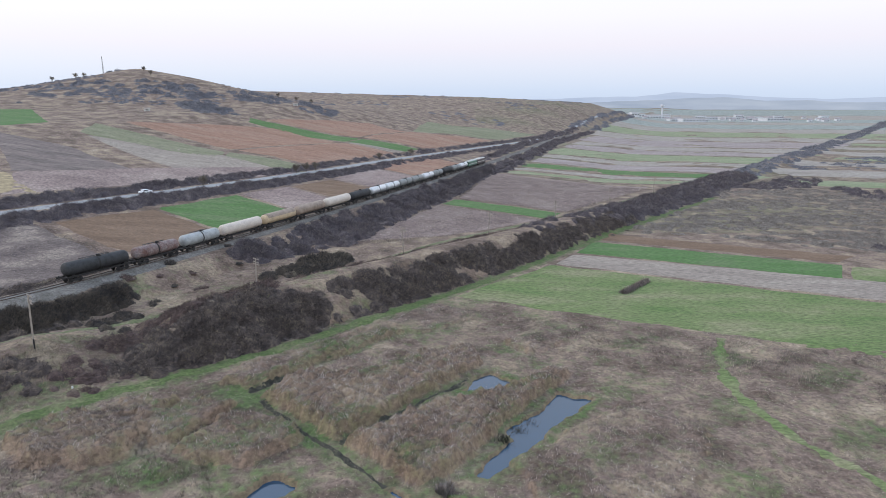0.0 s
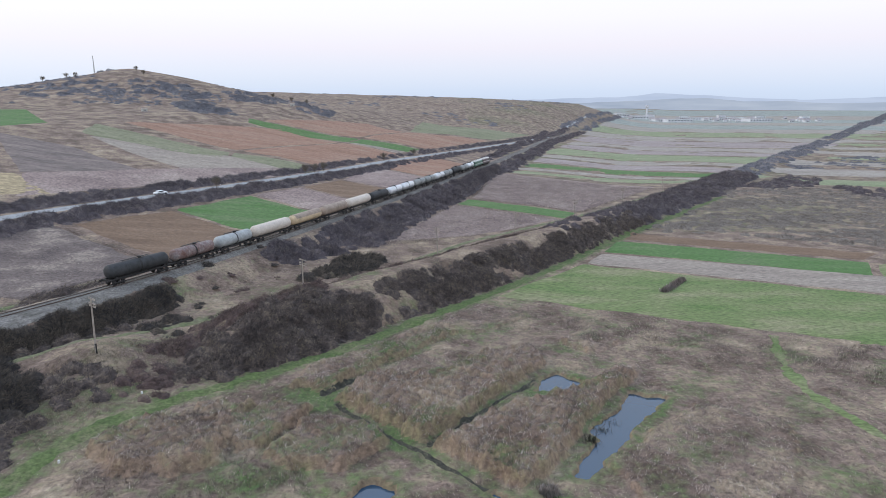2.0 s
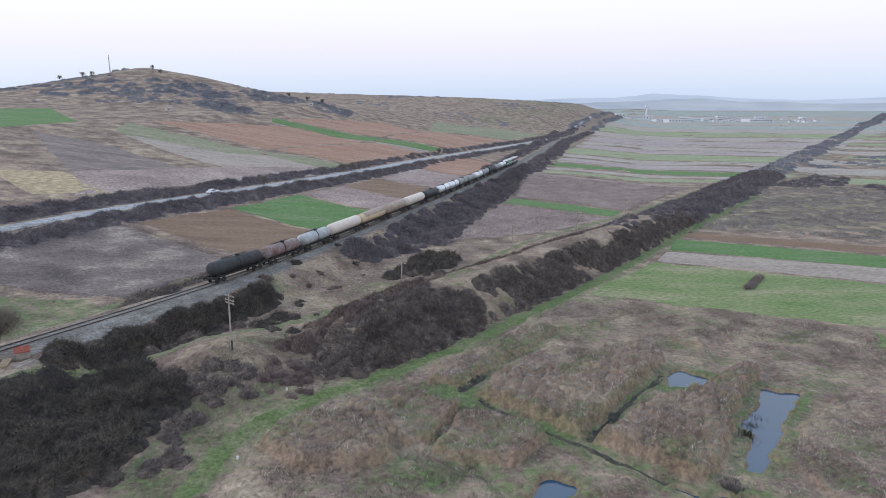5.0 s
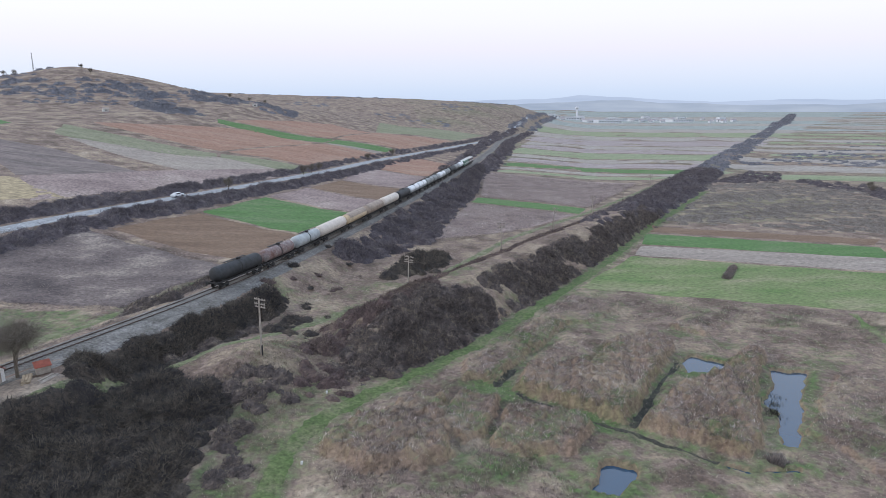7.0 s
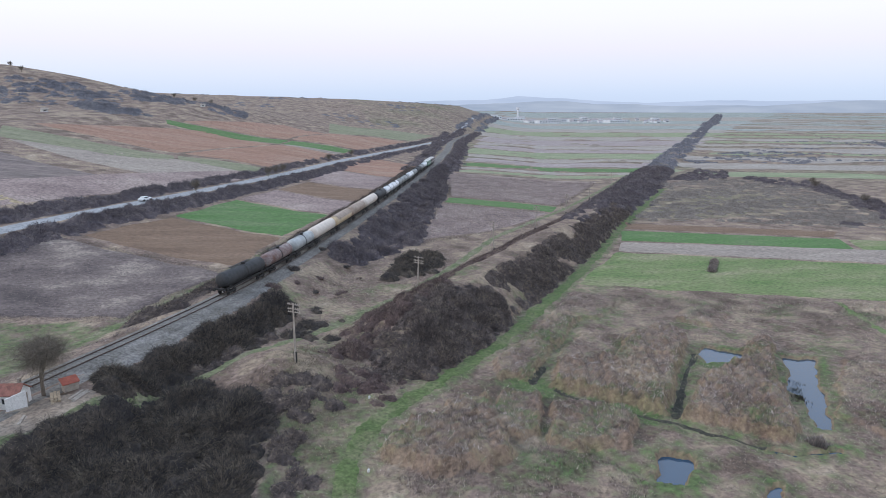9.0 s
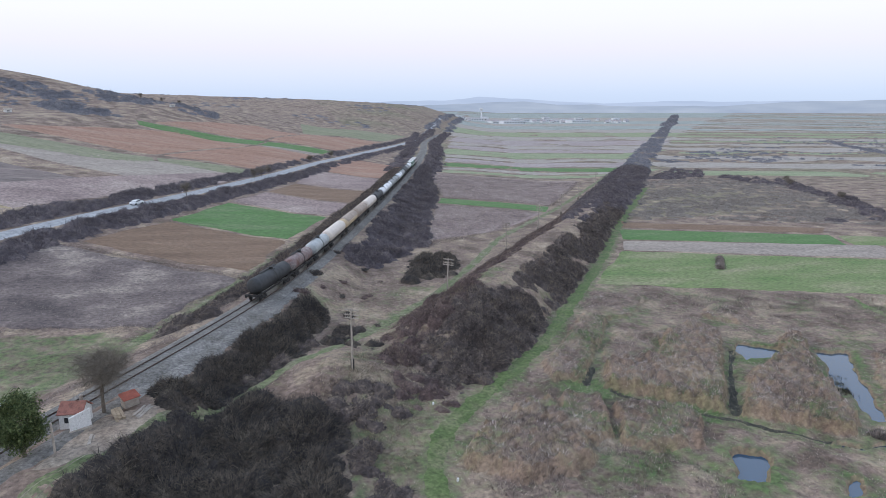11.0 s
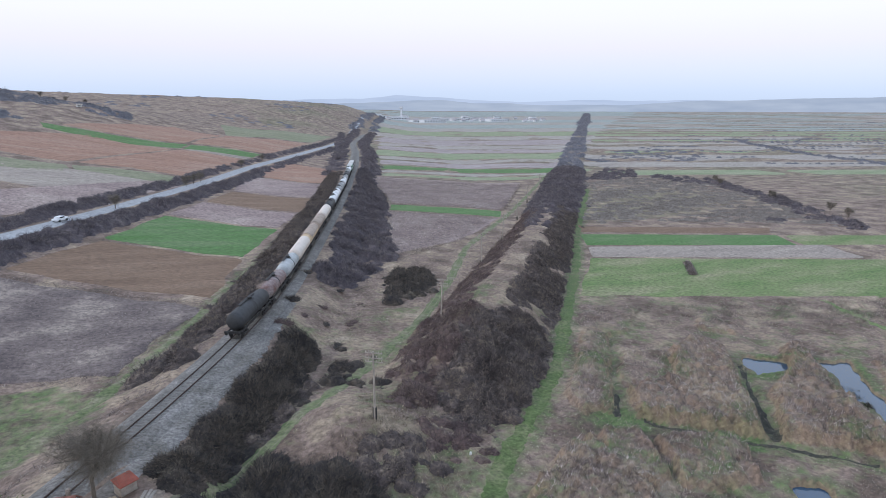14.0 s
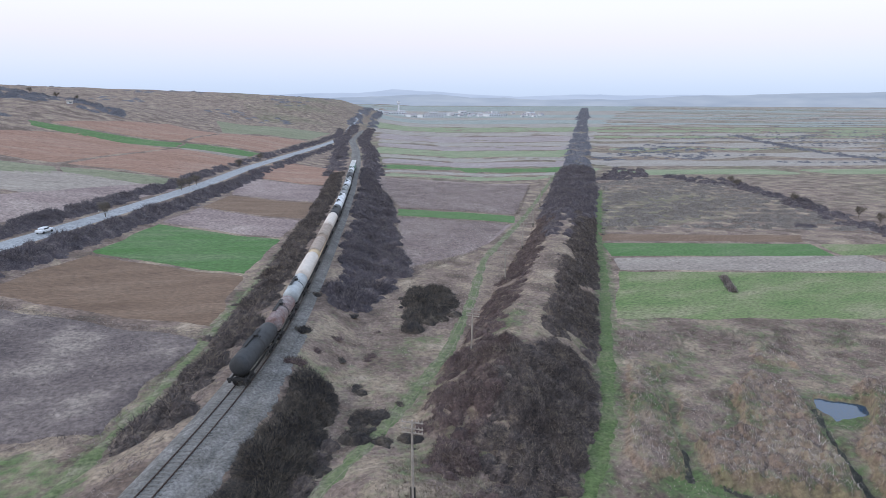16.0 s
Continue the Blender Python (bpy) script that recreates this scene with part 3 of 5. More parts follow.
# ---- vegetation ----
def tri_mesh(name, V, F, material, smooth_shade=False):
    me = bpy.data.meshes.new(name)
    me.vertices.add(len(V))
    me.vertices.foreach_set("co", np.asarray(V, np.float32).reshape(-1))
    me.loops.add(F.size)
    me.loops.foreach_set("vertex_index", np.asarray(F, np.int32).reshape(-1))
    me.polygons.add(len(F))
    me.polygons.foreach_set("loop_start", np.arange(0, F.size, 3, dtype=np.int32))
    me.polygons.foreach_set("use_smooth", np.full(len(F), smooth_shade))
    me.materials.append(material)
    me.update()
    return me


def canopy(pts, hs, cell):
    """Domes of many bushes run together: the grid's origin and the height over the ground."""
    rim = pts[:, 2].max() + 2 * cell
    x0, y0 = pts[:, 0].min() - rim, pts[:, 1].min() - rim
    nx, ny = int((pts[:, 0].max() + rim - x0) / cell) + 2, int((pts[:, 1].max() + rim - y0) / cell) + 2
    H = np.zeros((ny, nx))
    for (px, py, r), h in zip(pts, hs * pts[:, 2]):
        i0, i1 = int((px - r - x0) / cell), int((px + r - x0) / cell) + 2
        j0, j1 = int((py - r - y0) / cell), int((py + r - y0) / cell) + 2
        gx, gy = np.meshgrid(x0 + np.arange(i0, i1) * cell - px, y0 + np.arange(j0, j1) * cell - py)
        k = 1 - (gx * gx + gy * gy) / (r * r)
        H[j0:j1, i0:i1] = np.maximum(H[j0:j1, i0:i1], h * np.clip(k, 0, 1) ** 0.8)
    gx, gy = np.meshgrid(x0 + np.arange(nx) * cell, y0 + np.arange(ny) * cell)
    H *= 0.86 + 0.16 * wave(gx, gy, 1.1 * max(cell, 0.6), 2.0) + 0.12 * wave(gx, gy, 0.5 * max(cell, 0.6), 5.0)
    return x0, y0, np.where(H > 0.12, H, 0)


def brush(pts, hs, k, tw, cell, r_, zf):
    """A lumpy mass of branches with many slanting twigs standing out of it: points, faces, faces of the mass."""
    x0, y0, H = canopy(pts, hs, cell)
    ny, nx = H.shape
    full = (H[:-1, :-1] > 0) | (H[1:, :-1] > 0) | (H[:-1, 1:] > 0) | (H[1:, 1:] > 0)
    jj, ii = np.nonzero(full)
    quad = np.stack([jj * nx + ii, jj * nx + ii + 1, (jj + 1) * nx + ii + 1, (jj + 1) * nx + ii], -1)
    used_, inv = np.unique(quad, return_inverse=True)
    inv = inv.reshape(quad.shape)
    vx, vy, vh = x0 + (used_ % nx) * cell, y0 + (used_ // nx) * cell, H.reshape(-1)[used_]
    V = np.stack([vx, vy, zf(vx, vy) - 0.15 + vh * 0.74], -1)
    V[:, :2] += r_.normal(size=(len(V), 2)) * cell * 0.2
    F = np.concatenate([inv[:, [0, 1, 2]], inv[:, [0, 2, 3]]])
    # twigs
    n = np.maximum((k * np.pi * pts[:, 2] ** 2 * 0.62).astype(int), 6)
    own = np.repeat(np.arange(len(pts)), n)
    a, q = r_.uniform(0, math.tau, len(own)), np.sqrt(r_.random(len(own))) * 1.02
    r = pts[own, 2]
    x, y = pts[own, 0] + np.cos(a) * q * r, pts[own, 1] + np.sin(a) * q * r
    h = H[np.clip(((y - y0) / cell + 0.5).astype(int), 0, ny - 1), np.clip(((x - x0) / cell + 0.5).astype(int), 0, nx - 1)]
    x, y, h, a, q, r = (v[h > 0] for v in (x, y, h, a, q, r))
    m = len(x)
    p0 = np.stack([x, y, zf(x, y) - 0.15 + h * r_.uniform(0.35, 0.85, m)], -1)
    way = np.stack([np.cos(a) * q, np.sin(a) * q, 0.75 - 0.25 * q], -1) + r_.normal(size=(m, 3)) * 0.42
    way /= np.linalg.norm(way, axis=-1, keepdims=True)
    p1 = p0 + way * (r_.uniform(0.25, 0.6, m) * np.minimum(r, 0.55 + h))[:, None]
    side = r_.normal(size=(m, 3))
    side -= way * np.sum(side * way, -1, keepdims=True)
    side /= np.linalg.norm(side, axis=-1, keepdims=True) + 1e-9
    wd = (tw * r_.uniform(0.5, 1.5, m))[:, None]
    T = np.stack([p0 + side * wd, p0 - side * wd, p1], 1).reshape(-1, 3)
    return np.concatenate([V, T]), np.concatenate([F, np.arange(3 * m).reshape(-1, 3) + len(V)]), len(F)


def brush_mesh(name, V, F, nf, material):
    me = tri_mesh(name, V, F, MASS[material.name])
    me.materials.append(material)
    me.polygons.foreach_set("material_index", np.r_[np.zeros(nf, np.int32), np.ones(len(F) - nf, np.int32)])
    me.polygons.foreach_set("use_smooth", np.r_[np.ones(nf, bool), np.zeros(len(F) - nf, bool)])
    return me


def thicket(name, pts, material, label, k=45, tw=0.03, hs=(0.8, 1.25), cell=0.35, seed=1):
    """pts: x, y, radius; k: twigs to a square metre."""
    pts = np.asarray(pts, float)
    r_ = np.random.default_rng(seed)
    # small outliers fray the edge
    a = r_.uniform(0, math.tau, len(pts))
    o = pts[:, 2] * r_.uniform(0.8, 1.5, len(pts))
    pts = np.concatenate([pts, np.c_[pts[:, 0] + np.cos(a) * o, pts[:, 1] + np.sin(a) * o, pts[:, 2] * r_.uniform(0.3, 0.6, len(pts))]])
    free = (near_line(pts[:, 0], pts[:, 1], TRACK_W) > 0.4 + 0.6 * pts[:, 2]) & (near_line(pts[:, 0], pts[:, 1], TRACK_E) > 0.9 + 0.6 * pts[:, 2])
    free &= (np.abs(pts[:, 0] - rail_x(pts[:, 1])) > 3.4 + 0.6 * pts[:, 2]) & (inside(pts[:, 0], pts[:, 1], YARD) > -0.2)
    pts = pts[free & ((pts[:, 1] > 112) | (pts[:, 0] - rail_x(pts[:, 1]) < 0) | (pts[:, 0] - rail_x(pts[:, 1]) > 6.2 + 0.6 * pts[:, 2]))]
    V, F, nf = brush(pts, r_.uniform(*hs, len(pts)), k, tw, cell, r_, zat)
    return tagged(new(name, brush_mesh(name, V, F, nf, material)), label, "thicket", kind="stuff")


def scatter(poly, n, r0, r1, seed=1):
    r_ = np.random.default_rng(seed)
    p = np.array(poly, float)
    out = []
    while len(out) < n:
        x, y = r_.uniform(p[:, 0].min(), p[:, 0].max(), 4 * n), r_.uniform(p[:, 1].min(), p[:, 1].max(), 4 * n)
        ok = inside(x, y, poly) < 0
        out += list(zip(x[ok], y[ok]))
    out = np.array(out[:n])
    return np.c_[out, r_.uniform(r0, r1, n)]


def along_bank(s0, s1, d0, d1, n, r0, r1, seed):
    r_ = np.random.default_rng(seed)
    s, d = r_.uniform(s0, s1, n), r_.uniform(d0, d1, n)
    y = 100 + s * 0.766 + d * 0.643
    return np.c_[-36 + s * 0.643 - d * 0.766 - 0.05 * np.maximum(0, y - 200), y, r_.uniform(r0, r1, n)], s, d


# disused embankment
p, s, d = along_bank(-22, 9, -9.5, 5, 210, 0.9, 1.9, 10)
up_ = d > 0.5
thicket("thicket", p[~up_ & ((d < -3) | (wave(p[:, 0], p[:, 1], 4, 2.0) > -0.25))], M_slope, "dark bare thorn thicket over the embankment end", 60, seed=45)
thicket("thicket", p[up_ & (wave(p[:, 0], p[:, 1], 4, 2.0) > -0.3)], M_bushr, "reddish bare scrub on the embankment end", 60, seed=46)
p, s, d = along_bank(-17, 150, -10.6, -3.6, 900, 0.9, 1.9, 11)
keep = (wave(p[:, 0], p[:, 1], 7, 6.0) - 0.2 * (d > -5.5) > -0.5) | (s < 12)
thicket("thicket", p[keep], M_slope, "dark bare thorn thicket on the embankment slope", seed=2)
p, s, d = along_bank(-12, 150, 3.6, 9.4, 620, 0.6, 1.4, 13)
keep = wave(p[:, 0], p[:, 1], 6, 2.0) > -0.65
thicket("thicket", p[keep], M_bushr, "reddish-brown bare scrub on the embankment slope", seed=4)
p, s, d = along_bank(95, 150, -6, 6, 60, 1.0, 1.9, 61)
thicket("thicket", p, M_farbush, "mauve bare scrub on the embankment crown", seed=61)
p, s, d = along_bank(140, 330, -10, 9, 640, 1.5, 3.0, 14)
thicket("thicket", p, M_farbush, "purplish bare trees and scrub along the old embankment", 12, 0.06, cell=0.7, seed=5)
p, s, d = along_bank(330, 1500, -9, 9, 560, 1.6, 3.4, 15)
thicket("thicket", p[wave(p[:, 0], p[:, 1], 30, 1) > -0.6], M_hazedscrub, "distant line of bare trees and scrub", 5, 0.12, cell=1.2, seed=6)
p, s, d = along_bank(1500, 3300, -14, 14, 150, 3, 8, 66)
thicket("thicket", p, M_hazedscrub, "far line of tall bare trees", 2, 0.2, (1.0, 1.6), 2.0, 62)

# beside the railway
yv = rng.uniform(137, 345, 700)
wide = np.interp(yv, [137, 143, 156, 175, 190, 244, 300, 345], [7, 10, 19, 19, 17.5, 17, 11, 8])
p = np.c_[rail_x(yv) + 5.6 + rng.random(700) ** 0.9 * (wide - 4.6), yv, rng.uniform(1.2, 2.5, 700)]
thicket("thicket", p, M_farbush, "dark bare thicket below the railway", 30, 0.04, cell=0.45, seed=7)
yv = rng.uniform(104, 335, 640)
p = np.c_[rail_x(yv) - 5.6 - rng.random(640) * 5.2, yv, rng.uniform(1.0, 2.2, 640)]
p = p[(wave(p[:, 0], p[:, 1], 6, 1.0) > -0.75) & ((yv > 120) | (rng.random(640) < 0.6))]
thicket("thicket", p, M_slope, "bare hedge along the railway", 30, 0.04, cell=0.45, seed=8)
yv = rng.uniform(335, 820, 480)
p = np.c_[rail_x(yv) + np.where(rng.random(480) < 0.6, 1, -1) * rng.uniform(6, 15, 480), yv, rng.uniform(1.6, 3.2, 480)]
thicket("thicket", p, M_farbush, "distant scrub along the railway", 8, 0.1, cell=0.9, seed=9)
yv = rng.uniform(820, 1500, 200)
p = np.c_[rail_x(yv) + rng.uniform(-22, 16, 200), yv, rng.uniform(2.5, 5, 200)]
thicket("thicket", p, M_hazedscrub, "distant scrub along the railway", 3, 0.16, cell=1.5, seed=10)
thicket("thicket", scatter([(-64, 57), (-60.5, 71), (-64, 78), (-69, 80), (-79, 69), (-88, 55), (-94, 42), (-74, 42)], 400, 1.2, 2.4, 3), M_bush, "dense dark bare thicket beside the lane", 50, 0.028, seed=11)
thicket("thicket", scatter([(-80, 84), (-74, 91.5), (-68, 100), (-60, 110), (-58, 108), (-61, 101), (-64.5, 93.5), (-71, 84.5), (-77.5, 75), (-79, 74)], 250, 1.1, 2.2, 4), M_bush, "dense dark bare thicket below the railway", 50, 0.028, seed=12)
thicket("thicket", scatter([(-59, 97), (-56, 103), (-52, 101), (-56, 94)], 20, 0.9, 1.6, 5), M_bush, "dark bare scrub by the lane", seed=13)
thicket("thicket", scatter([(-39, 127), (-27, 132), (-22, 150), (-31, 147)], 60, 1.2, 2.3, 6), M_bush, "dark bare thicket in the field corner", seed=14)
thicket("thicket", scatter([(-54, 80), (-46, 86), (-43, 80), (-50, 72)], 22, 0.7, 1.3, 7), M_bushr, "low brown scrub on the bank", seed=15)

p = np.r_[scatter([(-70, 84), (-62, 93), (-60, 98), (-65, 96), (-72, 87)], 22, 0.8, 1.6, 81), scatter([(-62, 74), (-58, 70), (-52, 74), (-53, 79), (-60, 78)], 16, 0.8, 1.5, 82), scatter([(-60, 57), (-56, 58), (-57, 68), (-61, 68)], 14, 0.8, 1.5, 83)]
thicket("thicket", p, M_slope, "scattered brown shrubs beside the lane", 60, seed=81)

# road hedges
for off_, seed_, clump in ((-1, 16, 3.0), (1, 17, 7.0)):
    yv = np.concatenate([rng.uniform(95, 330, 560), rng.uniform(330, 760, 340)])
    p = np.c_[road_x(yv) + off_ * rng.uniform(7.8, 12.5, 900), yv, rng.uniform(0.8, 1.6, 900) * (1.05 + 0.3 * (yv < 240) + yv / 1500)]
    thicket("hedge", p[wave(p[:, 0], p[:, 1], 11, clump) > -0.8], M_farbush, "dark bare hedge along the country road", 14, 0.05, cell=0.6, seed=seed_)

# hill scrub, in bands along the slope
bands = [([(-245, 506), (-206, 525), (-172, 498), (-182, 472), (-219, 463)], 150), ([(-192, 462), (-168, 462), (-136, 424), (-146, 398), (-184, 438)], 130), ([(-180, 534), (-140, 560), (-122, 520), (-141, 480), (-165, 486)], 110),
         ([(-120, 540), (-84, 522), (-94, 484), (-115, 495)], 70), ([(-330, 470), (-262, 505), (-225, 465), (-262, 430)], 130), ([(-300, 560), (-270, 585), (-255, 560), (-285, 545)], 14)]
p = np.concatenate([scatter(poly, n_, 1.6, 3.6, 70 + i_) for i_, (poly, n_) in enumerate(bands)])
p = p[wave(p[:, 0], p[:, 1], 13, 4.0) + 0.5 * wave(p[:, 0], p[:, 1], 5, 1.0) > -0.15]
thicket("thicket", p, M_hazedscrub, "hillside thorn scrub in bands, blued by painted haze", 8, 0.1, (0.6, 1.0), 0.8, 18)
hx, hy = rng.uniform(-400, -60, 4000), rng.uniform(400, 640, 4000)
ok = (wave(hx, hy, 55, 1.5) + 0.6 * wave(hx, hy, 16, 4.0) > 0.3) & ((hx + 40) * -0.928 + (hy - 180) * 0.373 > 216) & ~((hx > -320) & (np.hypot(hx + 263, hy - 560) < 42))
thicket("thicket", np.c_[hx, hy, rng.uniform(0.9, 2.2, 4000)][ok][:700], M_hazedscrub, "dark thorn bushes scattered over the hillside", 8, 0.1, (0.5, 0.9), 0.7, 19)
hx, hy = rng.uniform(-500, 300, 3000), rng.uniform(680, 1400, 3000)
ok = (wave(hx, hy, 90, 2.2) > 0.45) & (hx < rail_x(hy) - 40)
thicket("thicket", np.c_[hx, hy, rng.uniform(2.5, 5, 3000)][ok][:200], M_hazedscrub, "scrub on the far ridge", 2, 0.2, (0.3, 0.5), 1.6, 20)

# scrubland east of the embankment
p = scatter([(56, 196), (106, 171), (138, 150), (156, 188), (190, 243), (192, 275), (178, 298), (131, 291)], 2600, 0.8, 2.0, 10)
thicket("scrub", p[wave((p[:, 0] + 0.45 * p[:, 1]) * 0.5, (p[:, 1] + 0.45 * p[:, 0]) * 2.0, 9, 2.0) > -0.12], M_scrub, "low grey-brown scrubland", 14, 0.05, (0.4, 0.8), 0.6, 21)
p = np.r_[scatter([(145, 309), (200, 350), (205, 331), (178, 300), (150, 297)], 70, 1.4, 2.8, 11), scatter([(181, 298), (209, 304), (209, 267), (190, 255), (182, 275)], 34, 1.4, 3.0, 63),
          scatter([(205, 262), (168, 192), (153, 172), (141, 147), (133, 144), (143, 170), (160, 196), (196, 262)], 120, 1.3, 3.0, 12), scatter([(118, 170), (124, 172), (128, 167), (121, 166)], 9, 1.0, 1.6, 64)]
thicket("thicket", p, M_farbush, "dark bare bushes edging the scrubland", 14, 0.06, cell=0.6, seed=22)
p = scatter([(244, 434), (392, 525), (374, 419), (300, 375), (223, 398)], 420, 1.2, 3.0, 65)
thicket("scrub", p[wave(p[:, 0] + 0.5 * p[:, 1], p[:, 1] * 2.0, 16, 1.0) > 0.1], M_hazedscrub, "patchy scrub on the valley floor, blued by painted haze", 5, 0.1, (0.4, 0.8), 1.0, 65)
lines = []
t = np.linspace(0, 1, 170)
lines.append(np.c_[np.interp(t, [0, 0.35, 0.7, 1], [633, 529, 460, 400]) + rng.normal(size=170) * 3, np.interp(t, [0, 0.35, 0.7, 1], [620, 487, 398, 270]) + rng.normal(size=170) * 3, rng.uniform(1.6, 3.4, 170)])
for reach, lo, hi, n0, n1, L0, L1, wob_, count in (((200, 900), 430, 1500, 10, 34, 40, 260, 3.0, 46), ((10, 330), 330, 760, 8, 26, 25, 150, 1.6, 40)):
    for i in range(count):
        a, b = rng.uniform(*reach), rng.uniform(lo, hi)
        n = rng.integers(n0, n1)
        t = np.linspace(0, 1, n)
        L = rng.uniform(L0, L1)
        x = 95 + (b - 190) * 0.84 + a + t * L
        lines.append(np.c_[x + rng.normal(size=n) * wob_, b - (a + t * L) * 0.42 + rng.normal(size=n) * wob_, rng.uniform(1.0, 2.6, n)])
thicket("hedge", np.concatenate(lines), M_hazedscrub, "distant hedgerows on the valley floor", 5, 0.12, (0.5, 0.9), 1.1, 23)

thicket("thicket", scatter([(-80, 66), (-84, 62), (-92, 58), (-104, 42), (-90, 40), (-79, 60)], 110, 1.0, 2.0, 51), M_bush, "dense dark bare thicket beside the yard", 50, 0.028, seed=51)
# separate bushes on the rough pasture
for i, (x, y, r, m) in enumerate([(-61, 114, 1.3, M_bushr), (-49, 119, 1.0, M_bushr), (-54, 109, 1.1, M_bush), (-58, 126, 1.5, M_bush), (-53, 142, 1.6, M_bush), (-53, 124, 0.8, M_bushr), (-54, 118, 0.7, M_bush),
                                  (-44, 128, 0.8, M_bushr), (-47, 135, 0.7, M_bush), (-57, 119, 0.7, M_bushr), (-60, 131, 1.4, M_bush), (-50, 104, 0.9, M_bush), (-44, 85, 0.9, M_bush), (-53, 94, 1.3, M_bush), (-47, 75, 1.1, M_bushr)]):
    r_ = np.random.default_rng(100 + i)
    q_ = np.c_[r_.normal(size=(4, 2)) * r * 0.5, np.full(4, r * 0.85)]
    V, F, nf = brush(q_, r_.uniform(0.7, 1.0, 4), 60, 0.028, 0.25, r_, lambda x, y: x * 0)
    ob = tagged(new("bush", brush_mesh("bush", V, F, nf, m)), "small bare brown bush on rough pasture" if m is M_bush else "small reddish bare bush on rough pasture", "bush", "bushes on the pasture")
    ob.matrix_world = pose(x, y, float(zat(x, y)) - 0.1)


def blades(name, x, y, hgt, wd, material, label, seed=1, lean=1.1, sink=0.0):
    r_ = np.random.default_rng(seed)
    n = len(x)
    z = zat(x, y) - sink
    a = r_.uniform(0, math.tau, n)
    ln = r_.normal(size=(n, 2)) * lean
    b = np.stack([x, y, z], -1)
    s = np.stack([np.cos(a), np.sin(a), np.zeros(n)], -1) * (wd * r_.uniform(0.5, 1.2, n))[:, None]
    t = b + np.stack([ln[:, 0] * hgt, ln[:, 1] * hgt, hgt], -1)
    V = np.stack([b - s, b + s, t], 1).reshape(-1, 3)
    return tagged(new(name, tri_mesh(name, V, np.arange(3 * n).reshape(-1, 3), material)), label, "dry grass", kind="stuff")


def rand_in(poly, n, seed):
    return scatter(poly, n, 0, 1, seed)[:, :2].T


# dead reeds and grass over the near ground
x, y = rand_in([(-135, 92), (-118, 64), (-96, 42), (60, 42), (86, 84), (50, 103), (2, 123), (38, 172), (20, 190), (-26, 160), (-62, 142), (-70, 136), (-106, 160), (-128, 150)], 420000, 31)
bed = np.zeros(len(x))
for poly, hh in BEDS:
    bed = np.maximum(bed, max(hh, 0.6) * smooth(-0.2, 1.4, -inside(x, y, poly)))
wet = np.full(len(x), 9.0)
for poly in PONDS:
    wet = np.minimum(wet, inside(x, y, poly))
for line in DITCHES:
    wet = np.minimum(wet, near_line(x, y, line) - 0.9)
path = np.minimum.reduce([near_line(x, y, l) - o for l, o in ((TRACK_R, 0.6), (TRACK_E, 1.1), (TRACK_W, 1.0), (TRACK_L, 0.7))])
off = np.minimum(np.abs(x - rail_x(y)) - 4.2, np.abs(x - rail_x(y) - 5) - 1.8)
dens = 0.42 + 0.5 * np.minimum(bed, 1) + 0.4 * wave(x, y, 4, 3)
keep = (rng.random(len(x)) < dens) & (wet > 0.4) & (path > rng.random(len(x)) * 0.5) & (off > 0) & (inside(x, y, YARD) > 1)
x, y, bed = x[keep], y[keep], bed[keep]
pasture = (old_bank(x, y)[1] > -9) & (wave(x, y, 9, 1.0) + (x - rail_x(y)) * 0.03 > -0.1)
hgt = (0.11 + 0.12 * np.minimum(bed, 1.2)) * rng.uniform(0.5, 1.8, len(x))
west = x < rail_x(y)
keep = ~(west & (inside(x, y, [(-140, 80), (-102, 109), (-90, 107), (-82, 99), (-92, 82), (-112, 62)]) < 0))
x, y, bed, hgt, pasture, west = x[keep], y[keep], bed[keep], hgt[keep], pasture[keep], west[keep]
inbed = (bed > 0.35) & ~west
rest = ~pasture & ~west & ~inbed
blades("reed_bed", x[rest], y[rest], hgt[rest], 0.04, M_reed, "dead pinkish-brown reeds and weeds", 32, 0.7)
blades("reed_bed", x[inbed], y[inbed], hgt[inbed] * 1.05, 0.042, M_bedreed, "pale dead reeds on raised beds between ditches", 46, 0.6)
blades("dry_grass", x[west], y[west], hgt[west] * 2.6, 0.04, M_weedstem, "dead mauve-brown weed stems in a fallow field", 47)
pasture &= ~west & ~inbed
blades("dry_grass", x[pasture], y[pasture], hgt[pasture] * 1.1, 0.035, M_tuft, "straw-coloured dry grass on rough pasture", 36)
x, y = rand_in([(-24, 160), (2, 178), (44, 224), (100, 300), (28, 330), (-2, 245), (-18, 190)], 70000, 39)
keep = ~((inside(x, y, [(-1, 231), (36.5, 213), (44, 226), (4.5, 244)]) < 1))
blades("dry_grass", x[keep], y[keep], rng.uniform(0.15, 0.5, keep.sum()), 0.08, M_reed, "dead pinkish weeds on fallow ground", 40)
x, y = rand_in([(2, 116), (50, 99), (84, 86), (66, 74), (24, 94), (-4, 108)], 11000, 52)
keep = wave(x, y, 5, 2.0) > -0.1
blades("dry_grass", x[keep], y[keep], rng.uniform(0.2, 0.5, keep.sum()), 0.045, M_reed, "taller brown weeds along the meadow edge", 53, 0.5)
x, y = rand_in([(-52, 50), (-44, 70), (-30, 70), (-22, 52), (-36, 44)], 8000, 54)
keep = (wave(x, y, 4, 5.0) > 0.0) & (inside(x, y, PONDS[2]) > 1)
blades("dry_grass", x[keep], y[keep], rng.uniform(0.2, 0.45, keep.sum()), 0.045, M_reed, "brown dead weeds in the fen", 55, 0.5)
